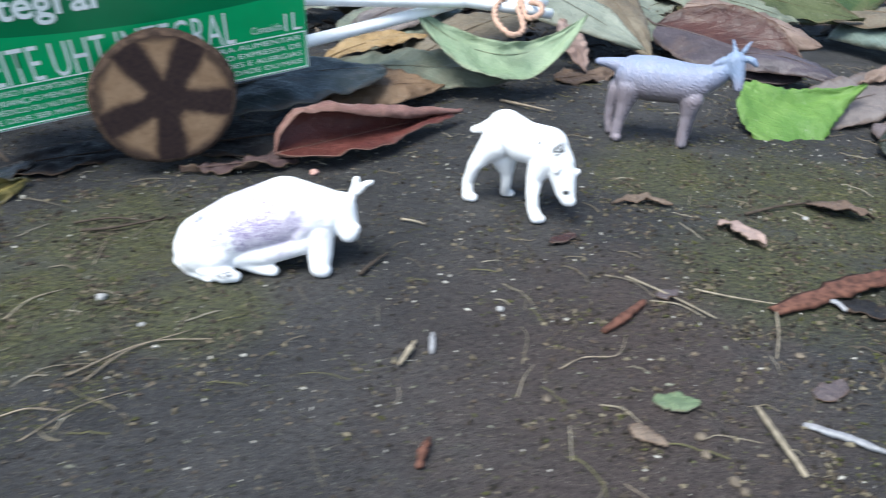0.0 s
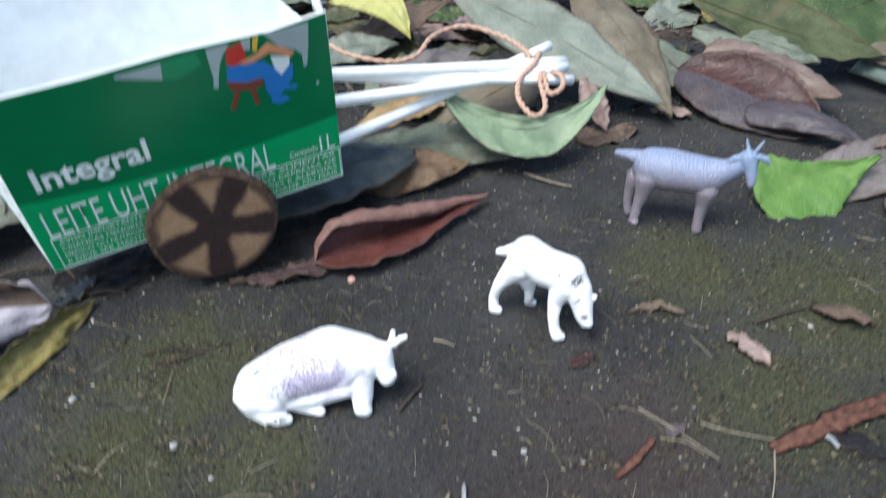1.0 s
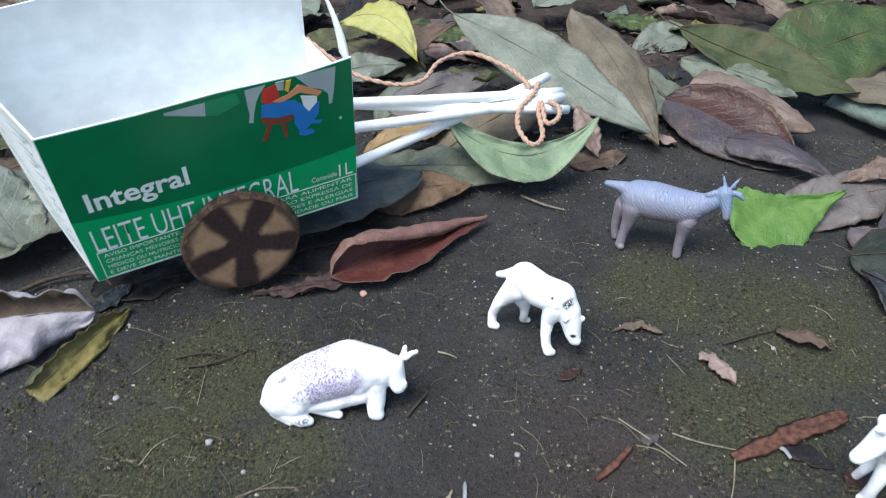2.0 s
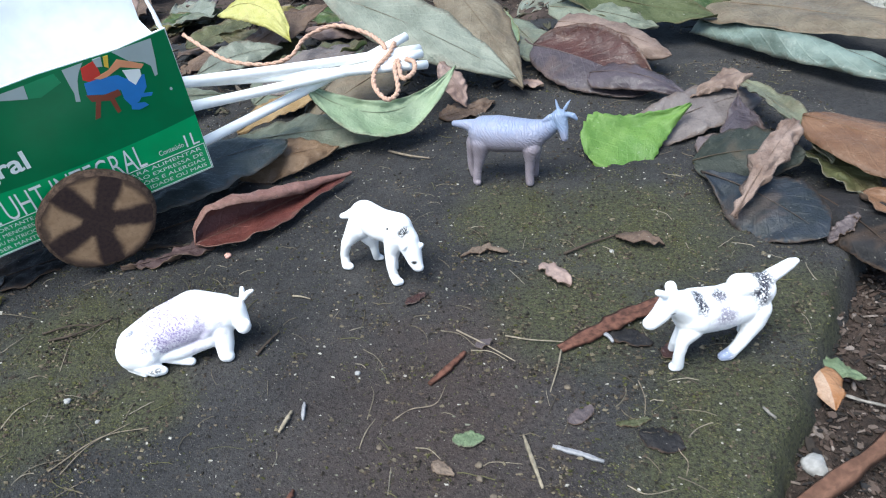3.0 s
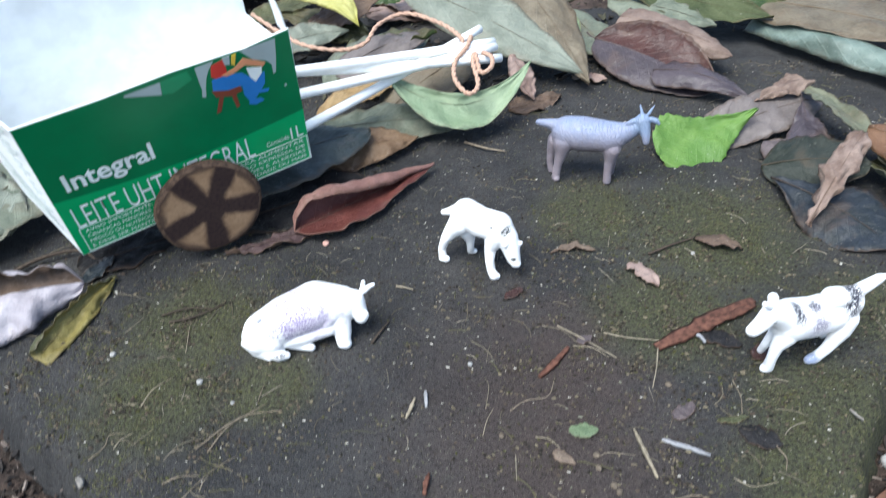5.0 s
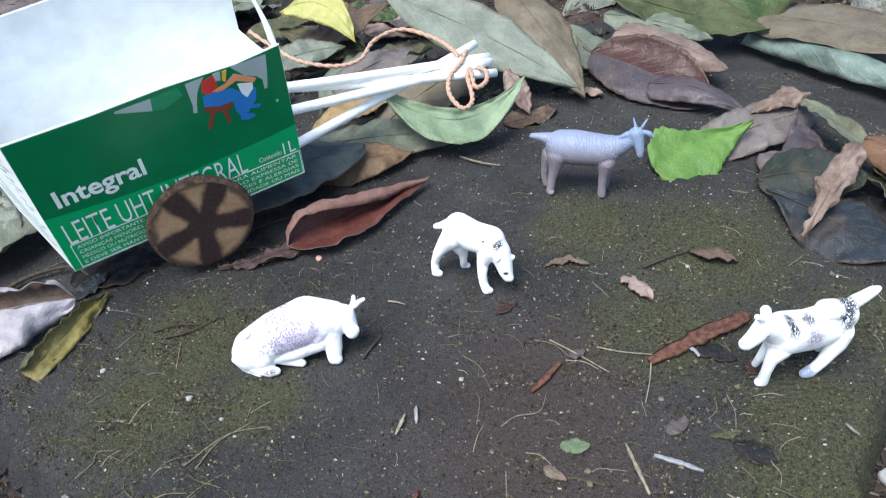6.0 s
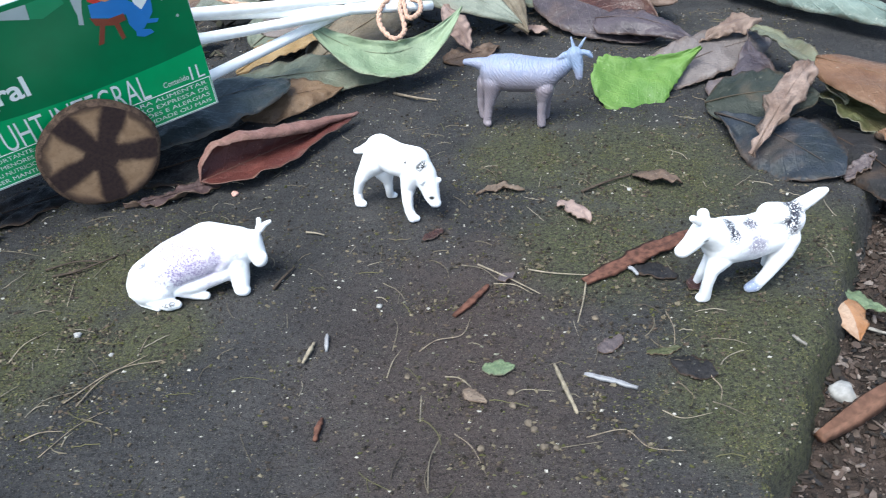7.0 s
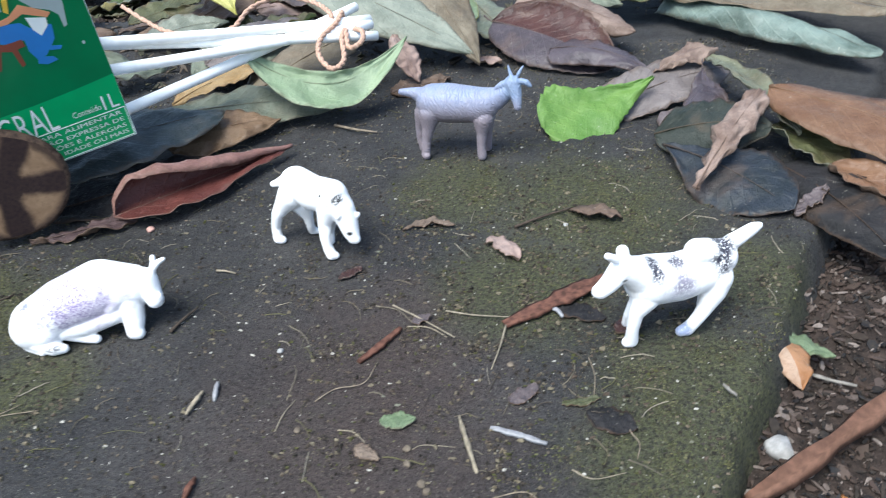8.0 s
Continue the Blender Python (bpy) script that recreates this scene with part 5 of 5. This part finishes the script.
leaf("leaf_flake", "greenish grey leaf sliver", (0.0925, -0.0040, 0.0006), (0.1025, -0.0022, 0.0008), 0.0030, "olive", "brown", shape="lance", cup=(-0.2, 0.2), seed=59, group="scraps on the slab")
leaf("leaf_flake", "mauve scrap on crossed straws", (0.0525, 0.0275, 0.0012), (0.0575, 0.0310, 0.0014), 0.0042, "mauve", "brown", shape="round", cup=(-0.3, 0.3), seed=61, group="scraps on the slab")
leaf("leaf_flake", "brown scrap under the spotted cow", (0.110, 0.0225, 0.0008), (0.1175, 0.0270, 0.0012), 0.0075, "red", "brown", shape="round", cup=(0.4, 0.4), torn=0.3, seed=62, group="scraps on the slab")
twig("thin pale straw lying on the slab", [(0.046, 0.0360, 0.0008), (0.055, 0.0290, 0.0012), (0.065, 0.0212, 0.0008)], 0.00032, DRY)
twig("thin pale straw lying on the slab", [(0.062, 0.0330, 0.0008), (0.070, 0.0305, 0.0012), (0.081, 0.0298, 0.0008)], 0.0003, DRY)
twig("thin pale straw lying on the slab", [(0.0795, 0.0265, 0.0008), (0.0775, 0.0170, 0.0010), (0.0750, 0.0085, 0.0006)], 0.0003, DRY)
twig("small dark twig beside the lying cow", [(-0.0185, 0.0252, 0.0008), (-0.016, 0.031, 0.0012), (-0.0138, 0.0362, 0.0008)], 0.0006, DARK_TWIG)
twig("short pale straw lying on the slab", [(-0.0135, 0.0553, 0.0008), (-0.010, 0.0545, 0.001), (-0.0068, 0.0535, 0.0008)], 0.0004, DRY)
twig("forked dark twig lying on moss", [(-0.098, 0.0365, 0.0008), (-0.089, 0.040, 0.0014), (-0.080, 0.0405, 0.0010)], 0.0004, DARK_TWIG)
twig("forked dark twig lying on moss", [(-0.094, 0.0330, 0.0008), (-0.086, 0.0355, 0.0012), (-0.076, 0.0435, 0.0010)], 0.0005, DARK_TWIG)
twig("dark twig beside a leaf scrap", [(0.084, 0.0775, 0.0008), (0.094, 0.0830, 0.0014), (0.104, 0.0885, 0.0010)], 0.0006, DARK_TWIG)
twig("curved brown twig beside the litter", [(-0.175, 0.045, 0.001), (-0.160, 0.064, 0.003), (-0.145, 0.071, 0.003), (-0.136, 0.067, 0.001)], 0.0011, DARK_TWIG)
twig("brown twig behind the goat", [(0.008, 0.163, 0.001), (0.018, 0.156, 0.002), (0.028, 0.1545, 0.001)], 0.0007, ROOT)
twig("pale crossed rootlets on the slab", [(-0.066, -0.021, 0.0006), (-0.056, -0.009, 0.0008), (-0.043, -0.005, 0.0006)], 0.00022, ROOT)
twig("pale crossed rootlets on the slab", [(-0.062, -0.022, 0.0006), (-0.058, -0.012, 0.0010), (-0.049, -0.003, 0.0006)], 0.0002, ROOT)


DARK_STRAW = plain("grey_straw", (0.14, 0.12, 0.09), 0.8, 0.2, 0.3, 600)


def rootlet(label, line, r, material):
    """A fine root that lies along the slab and lifts a little between its ends."""
    pts = [(x, y, slab_height(x, y) + r * 0.8 + 0.0005 * (0 < k < len(line) - 1)) for k, (x, y) in enumerate(line)]
    return twig(label, pts, r, material, "rootlet", "rootlet", "rootlets on the slab")


rootlet("thin pale rootlet lying on the slab", [(-0.0648, -0.0383), (-0.0589, -0.0290), (-0.0527, -0.0223)], 0.00015, ROOT)
rootlet("thin pale rootlet lying on the slab", [(-0.0977, -0.0263), (-0.0944, -0.0215), (-0.0947, -0.0171), (-0.0902, -0.0158)], 0.00018, ROOT)
rootlet("thin pale rootlet lying on the slab", [(-0.0721, -0.0332), (-0.0676, -0.0310), (-0.0620, -0.0301)], 0.00021, ROOT)
rootlet("thin pale rootlet lying on the slab", [(-0.0519, -0.0028), (-0.0517, 0.0019), (-0.0518, 0.0057)], 0.00015, ROOT)
rootlet("thin pale rootlet lying on the slab", [(0.1013, 0.0135), (0.1019, 0.0058), (0.1009, -0.0008)], 0.00018, ROOT)
rootlet("thin pale rootlet lying on the slab", [(0.0293, -0.0023), (0.0341, 0.0015), (0.0413, 0.0038), (0.0440, 0.0120)], 0.00021, ROOT)
rootlet("thin pale rootlet lying on the slab", [(0.0399, -0.0311), (0.0444, -0.0359), (0.0476, -0.0430)], 0.00015, ROOT)
rootlet("thin pale rootlet lying on the slab", [(0.0727, -0.0321), (0.0822, -0.0306), (0.0872, -0.0358), (0.0960, -0.0366)], 0.00018, ROOT)
rootlet("thin pale rootlet lying on the slab", [(0.1085, -0.0064), (0.1080, -0.0124), (0.1095, -0.0166), (0.1083, -0.0209)], 0.00021, ROOT)
rootlet("fine tan straw lying on the slab", [(-0.0602, -0.0351), (-0.0600, -0.0324), (-0.0592, -0.0303)], 0.00015, DRY)
rootlet("fine tan straw lying on the slab", [(-0.0918, -0.0218), (-0.0903, -0.0184), (-0.0877, -0.0156)], 0.00018, DRY)
rootlet("fine tan straw lying on the slab", [(-0.0899, -0.0049), (-0.0879, 0.0015), (-0.0834, 0.0071)], 0.00021, DRY)
rootlet("fine tan straw lying on the slab", [(-0.0832, 0.0191), (-0.0845, 0.0255), (-0.0868, 0.0344)], 0.00015, DRY)
rootlet("fine tan straw lying on the slab", [(0.0209, -0.0119), (0.0221, -0.0062), (0.0240, -0.0011)], 0.00018, DRY)
rootlet("fine tan straw lying on the slab", [(0.0369, -0.0120), (0.0409, -0.0132), (0.0441, -0.0159)], 0.00021, DRY)
rootlet("fine tan straw lying on the slab", [(0.0557, -0.0181), (0.0585, -0.0168), (0.0662, -0.0169)], 0.00015, DRY)
rootlet("fine tan straw lying on the slab", [(0.0930, -0.0236), (0.0975, -0.0266), (0.1052, -0.0246)], 0.00018, DRY)
rootlet("fine tan straw lying on the slab", [(0.0510, 0.0269), (0.0573, 0.0258), (0.0627, 0.0221)], 0.00021, DRY)
rootlet("thin greyish rootlet lying on the slab", [(-0.0746, -0.0243), (-0.0710, -0.0194), (-0.0629, -0.0161)], 0.00015, DARK_STRAW)
rootlet("thin greyish rootlet lying on the slab", [(-0.0859, -0.0196), (-0.0838, -0.0173), (-0.0819, -0.0142)], 0.00018, DARK_STRAW)
rootlet("thin greyish rootlet lying on the slab", [(-0.0921, 0.0157), (-0.0885, 0.0165), (-0.0846, 0.0156)], 0.00021, DARK_STRAW)
rootlet("thin greyish rootlet lying on the slab", [(-0.1212, 0.0487), (-0.1125, 0.0469), (-0.1039, 0.0451)], 0.00015, DARK_STRAW)
rootlet("thin greyish rootlet lying on the slab", [(0.0216, -0.0013), (0.0224, 0.0074), (0.0210, 0.0118)], 0.00018, DARK_STRAW)
rootlet("thin greyish rootlet lying on the slab", [(0.0340, -0.0478), (0.0340, -0.0393), (0.0367, -0.0313)], 0.00021, DARK_STRAW)
rootlet("thin greyish rootlet lying on the slab", [(0.0660, -0.0355), (0.0723, -0.0344), (0.0765, -0.0336)], 0.00015, DARK_STRAW)
rootlet("thin greyish rootlet lying on the slab", [(0.1062, -0.0211), (0.1097, -0.0235), (0.1132, -0.0256)], 0.00018, DARK_STRAW)
rootlet("thin greyish rootlet lying on the slab", [(0.0408, 0.0362), (0.0474, 0.0337), (0.0524, 0.0290)], 0.00021, DARK_STRAW)


def pebble(label, x, y, r, material, seed):
    bm = bmesh.new()
    bmesh.ops.create_icosphere(bm, subdivisions=3, radius=r)
    for v in bm.verts:
        v.co *= 1 + 0.35 * noise.noise(v.co / r * 1.1 + Vector((seed, 0, 0))) + 0.1 * noise.noise(v.co / r * 4)
        v.co.z *= 0.7
    ob = new("pebble", mesh_of("pebble", bm, material))
    ob.matrix_world = pose(x, y, ground_z(x, y) + r * 0.4, 0, 0, seed * 50)
    return tagged(ob, label, "stone", group="stones")


pebble("white angular stone on the soil", 0.1468, -0.0085, 0.0034, STONE, 1)
strip("seed_husk", "pale split husk against the bark", [(0.0925, 0.0335, 0.0010), (0.0945, 0.0315, 0.0016), (0.0958, 0.0290, 0.0012)], 0.0014, 0.0008, BLEACHED, "seed husk", 11)
strip("bark_strip", "second thin strand of reddish bark", [(0.0935, 0.0345, 0.0016), (0.104, 0.0400, 0.0024), (0.1165, 0.0470, 0.0026)], 0.0036, 0.0006, BARK_RED, "bark", 12)
pebble("tiny white stone on the slab", -0.1085, 0.017, 0.0011, STONE, 3)
pebble("tiny pale stone on the slab", 0.016, 0.017, 0.0009, STONE, 4)
pebble("pinkish seed by the rolled leaf", -0.0455, 0.0815, 0.0014, plain("pink_seed", (0.5, 0.3, 0.25), 0.6), 5)


TAN_STONE = plain("tan_seed", (0.13, 0.105, 0.078), 0.75, 0.2, 0.3, 500)
for x, y, r, n in ((-0.0736, 0.0056, 0.0015, 1), (-0.0601, -0.0026, 0.0010, 2), (-0.0539, -0.0520, 0.0012, 3), (0.1015, 0.0790, 0.0012, 4)):
    pebble("small white chip of stone on the slab", x, y, r * 0.7, STONE, n + 10)
for x, y, r, n in ((0.0266, -0.0118, 0.0011, 1), (0.0548, -0.0222, 0.0012, 2), (0.0585, -0.0281, 0.0013, 3), (0.0599, -0.0302, 0.0012, 4), (0.0620, -0.0353, 0.0012, 5), (0.0650, -0.0357, 0.0010, 6),
                   (0.0465, -0.0359, 0.0012, 7), (0.0803, 0.0102, 0.0013, 8), (0.0545, -0.0180, 0.0014, 9)):
    pebble("small tan seed lying on the slab", x, y, r * 0.75, TAN_STONE, n + 20)


PALE_CHIP = plain("pale_wood_chip", (0.21, 0.195, 0.175), 0.7, 0.2, 0.3, 500)
for pts, w in ((((-0.1030, -0.0585), (-0.0990, -0.0555), (-0.0955, -0.0530)), 0.0052), (((-0.1120, -0.0400), (-0.1085, -0.0408), (-0.1060, -0.0430)), 0.0020),
               (((-0.0975, -0.0330), (-0.0958, -0.0345), (-0.0945, -0.0365)), 0.0022), (((-0.0880, -0.0440), (-0.0868, -0.0455), (-0.0860, -0.0475)), 0.0016),
               (((0.1640, 0.0225), (0.1700, 0.0205), (0.1770, 0.0170)), 0.0011), (((0.1335, 0.0015), (0.1342, -0.0010), (0.1350, -0.0040)), 0.0007)):
    strip("wood_chip", "pale splintered chip of wood on the soil", [(x, y, ground_z(x, y) + 0.0012 + 0.0008 * k) for k, (x, y) in enumerate(pts)], w, 0.0008, PALE_CHIP, "wood chip", 15, "wood chips")


# loose stuff nobody could count
def scatter(name, label, category, count, seed, make, material):
    rng = random.Random(seed)
    bm_v, bm_f = [], []
    n = 0
    while n < count:
        got = make(rng)
        if got is None:
            continue
        v, f = got
        k = len(bm_v)
        bm_v += v
        bm_f += [[i + k for i in q] for q in f]
        n += 1
    me = bpy.data.meshes.new(name)
    me.from_pydata(bm_v, [], bm_f)
    me.materials.append(material)
    return tagged(new(name, me), label, category, kind="stuff")


def grain(c, r, rng, flat=0.7):
    v = []
    turn = Euler((rng.uniform(0, 6.3), rng.uniform(0, 6.3), rng.uniform(0, 6.3))).to_matrix()
    sx, sy = rng.uniform(0.55, 1.3), rng.uniform(0.45, 1.0)
    for d in ((1, 0.2, 0), (-1, -0.1, 0.2), (0.2, 1, 0), (-0.3, -1, 0), (0, 0.2, 1), (0.1, 0, -1)):
        q = turn @ (Vector(d) * r * rng.uniform(0.6, 1.25))
        v.append((c[0] + q.x * sx, c[1] + q.y * sy, c[2] + q.z * flat))
    return v, [(0, 2, 4), (2, 1, 4), (1, 3, 4), (3, 0, 4), (2, 0, 5), (1, 2, 5), (3, 1, 5), (0, 3, 5)]


def island_material(name, colours, rough=0.85):
    s = Shade(name, rough, 0.2)
    r = s.node("ShaderNodeValToRGB")
    r.color_ramp.interpolation = "CONSTANT"
    while len(r.color_ramp.elements) < len(colours):
        r.color_ramp.elements.new(0.5)
    for k, (e, c) in enumerate(zip(r.color_ramp.elements, colours)):
        e.position, e.color = k / len(colours), (*c, 1)
    s.put(r.inputs[0], s.island())
    s.colour(s.mix(s.span(s.noise(900, 4), 0.35, 0.7, 0, 0.5), r.outputs[0], (0.05, 0.04, 0.03)))
    return s.m


def on_slab(rng, lo=-0.17, hi=0.22):
    x, y = rng.uniform(lo, hi), rng.uniform(-0.10, 0.26)
    return (x, y) if inside_slab(x, y) > 0.003 else None


def make_grit(rng):
    p = on_slab(rng)
    if p is None:
        return None
    r = 0.00017 + 0.0006 * rng.random() ** 5
    return grain((*p, slab_height(*p) + r * 0.2), r, rng)


def make_crumb(rng):
    p = on_slab(rng)
    if p is None:
        return None
    near = max(1 - math.hypot(p[0] - 0.085, p[1] - 0.045) / 0.10, 1.1 - math.hypot(p[0] + 0.090, p[1] - 0.015) / 0.07, 0.9 - math.hypot(p[0] - 0.06, p[1] + 0.02) / 0.06, 0.15)
    if rng.random() > near * 1.8 * max(0.04, noise.noise((p[0] * 85, p[1] * 85, 8)) + 0.5 * noise.noise((p[0] * 240, p[1] * 240, 3)) + 0.1):
        return None
    r = 0.00020 + 0.00075 * rng.random() ** 4
    return grain((*p, slab_height(*p) + r * 0.25), r, rng, 0.8)


def make_moss(rng):
    p = on_slab(rng)
    if p is None:
        return None
    x, y = p
    k = max(1 - math.hypot(x - 0.112, y - 0.092) / 0.066, 1 - math.hypot(x - 0.130, y) / 0.05, 1 - math.hypot(x - 0.118, y + 0.022) / 0.04, 1.3 - math.hypot(x + 0.085, y - 0.034) / 0.046,
            1 - math.hypot(x - 0.066, y - 0.105) / 0.04, 1.3 - math.hypot(x + 0.086, y) / 0.045, 1 - abs(inside_slab(x, y) - 0.002) / 0.006 if x > 0.1 else 0, 0.04)
    if rng.random() > k * 2.2 * max(0.03, noise.noise((x * 75, y * 75, 1)) + 0.6 * noise.noise((x * 210, y * 210, 6)) + 0.12):
        return None
    r = rng.uniform(0.00018, 0.00050)
    return grain((x, y, slab_height(x, y) + r * 0.1), r, rng, 0.6)


def make_fibre(rng):
    p = on_slab(rng)
    if p is None:
        return None
    x, y = p
    a, length, turn = rng.uniform(0, 6.28), rng.uniform(0.004, 0.013), rng.uniform(-1.6, 1.6)
    r = rng.uniform(0.00008, 0.00017)
    v, f = [], []
    n = 7
    for k in range(n):
        z = slab_height(x, y) + 0.0002 + 0.0006 * math.sin(math.pi * k / (n - 1)) * rng.random()
        s, c = math.sin(a), math.cos(a)
        v += [(x - s * r, y + c * r, z), (x + s * r, y - c * r, z), (x, y, z + 1.6 * r)]
        x, y, a = x + c * length / n, y + s * length / n, a + turn / n
    for k in range(n - 1):
        b = 3 * k
        f += [(b, b + 1, b + 4, b + 3), (b + 1, b + 2, b + 5, b + 4), (b + 2, b, b + 3, b + 5)]
    return v, f


def make_chip(rng):
    if rng.random() < 0.6:
        x, y = rng.uniform(0.11, 0.26), rng.uniform(-0.09, 0.09)
    else:
        x, y = rng.uniform(-0.20, -0.05), rng.uniform(-0.11, 0.02)
    if inside_slab(x, y) > -0.001:
        return None
    z = ground_z(x, y) + 0.0008
    w = 0.0003 + 0.0026 * rng.random() ** 4
    h = w * rng.uniform(0.12, 0.7)
    m = pose(x, y, z, rng.uniform(-40, 40), rng.uniform(-40, 40), rng.uniform(0, 360))
    out, t = [], 0.0003
    ring = [(w * rng.uniform(0.6, 1.2) * math.cos(a), h * rng.uniform(0.6, 1.2) * math.sin(a)) for a in (0.2, 1.2, 2.3, 3.3, 4.4, 5.4)]
    out = [tuple(m @ Vector((p, q, t))) for p, q in ring] + [tuple(m @ Vector((p, q, -t))) for p, q in ring]
    return out, [(0, 1, 2, 3, 4, 5), (11, 10, 9, 8, 7, 6)] + [(i, i + 6, (i + 1) % 6 + 6, (i + 1) % 6) for i in range(6)]


def make_litter_bit(rng):
    x, y = rng.uniform(-0.30, 0.30), rng.uniform(0.15, 0.46)
    if y < 0.205 + 0.35 * max(0.0, x) or (0.11 < x < 0.27 and y < 0.30):
        return None
    z = ground_z(x, y) + rng.uniform(0.0005, 0.004)
    w = 0.0006 + 0.005 * rng.random() ** 3
    h = w * rng.uniform(0.1, 0.6)
    m = pose(x, y, z, rng.uniform(-40, 40), rng.uniform(-40, 40), rng.uniform(0, 360))
    ring = [(w * rng.uniform(0.6, 1.2) * math.cos(a), h * rng.uniform(0.6, 1.2) * math.sin(a)) for a in (0.2, 1.2, 2.3, 3.3, 4.4, 5.4)]
    out = [tuple(m @ Vector((p, q, 0.0003))) for p, q in ring] + [tuple(m @ Vector((p, q, -0.0003))) for p, q in ring]
    return out, [(0, 1, 2, 3, 4, 5), (11, 10, 9, 8, 7, 6)] + [(i, i + 6, (i + 1) % 6 + 6, (i + 1) % 6) for i in range(6)]


scatter("litter_crumbs", "dark crumbs and bits of leaf between the fallen leaves", "crumbs", 3200, 9, make_litter_bit,
        island_material("litter_bits", ((0.05, 0.04, 0.032), (0.025, 0.022, 0.02), (0.10, 0.078, 0.06), (0.035, 0.03, 0.026), (0.17, 0.14, 0.11), (0.06, 0.06, 0.04))))
scatter("grit", "pale and dark sand grains on the slab", "grit", 23000, 1, make_grit,
        island_material("sand_grains", ((0.42, 0.40, 0.35), (0.10, 0.085, 0.065), (0.17, 0.17, 0.13), (0.04, 0.036, 0.032), (0.15, 0.12, 0.085), (0.07, 0.065, 0.04), (0.025, 0.022, 0.02), (0.09, 0.075, 0.06))))
scatter("soil_crumbs", "dark crumbs of soil and rotted leaf on the slab", "crumbs", 26000, 6, make_crumb,
        island_material("soil_crumbs", ((0.022, 0.018, 0.015), (0.045, 0.036, 0.028), (0.12, 0.10, 0.066), (0.012, 0.011, 0.009), (0.060, 0.062, 0.020), (0.17, 0.145, 0.098), (0.020, 0.018, 0.015), (0.08, 0.06, 0.045))))
scatter("moss", "thin green moss in drifts on the slab", "moss", 24000, 2, make_moss,
        island_material("moss_tufts", ((0.060, 0.064, 0.026), (0.030, 0.034, 0.014), (0.090, 0.094, 0.036), (0.046, 0.043, 0.024), (0.125, 0.122, 0.058), (0.038, 0.044, 0.018))))
scatter("root_fibres", "fine pale rootlets and straw bits on the slab", "fibres", 480, 3, make_fibre,
        island_material("rootlets", ((0.25, 0.22, 0.17), (0.13, 0.11, 0.08), (0.17, 0.15, 0.11), (0.06, 0.05, 0.04), (0.10, 0.095, 0.045))))
scatter("soil_debris", "bark chips, husks and crumbs on the soil", "debris", 16000, 4, make_chip,
        island_material("debris_chips", ((0.080, 0.057, 0.048), (0.026, 0.020, 0.017), (0.20, 0.165, 0.145), (0.050, 0.034, 0.028), (0.014, 0.013, 0.014), (0.065, 0.048, 0.042), (0.017, 0.017, 0.019), (0.030, 0.022, 0.018), (0.11, 0.085, 0.073), (0.022, 0.018, 0.016))))
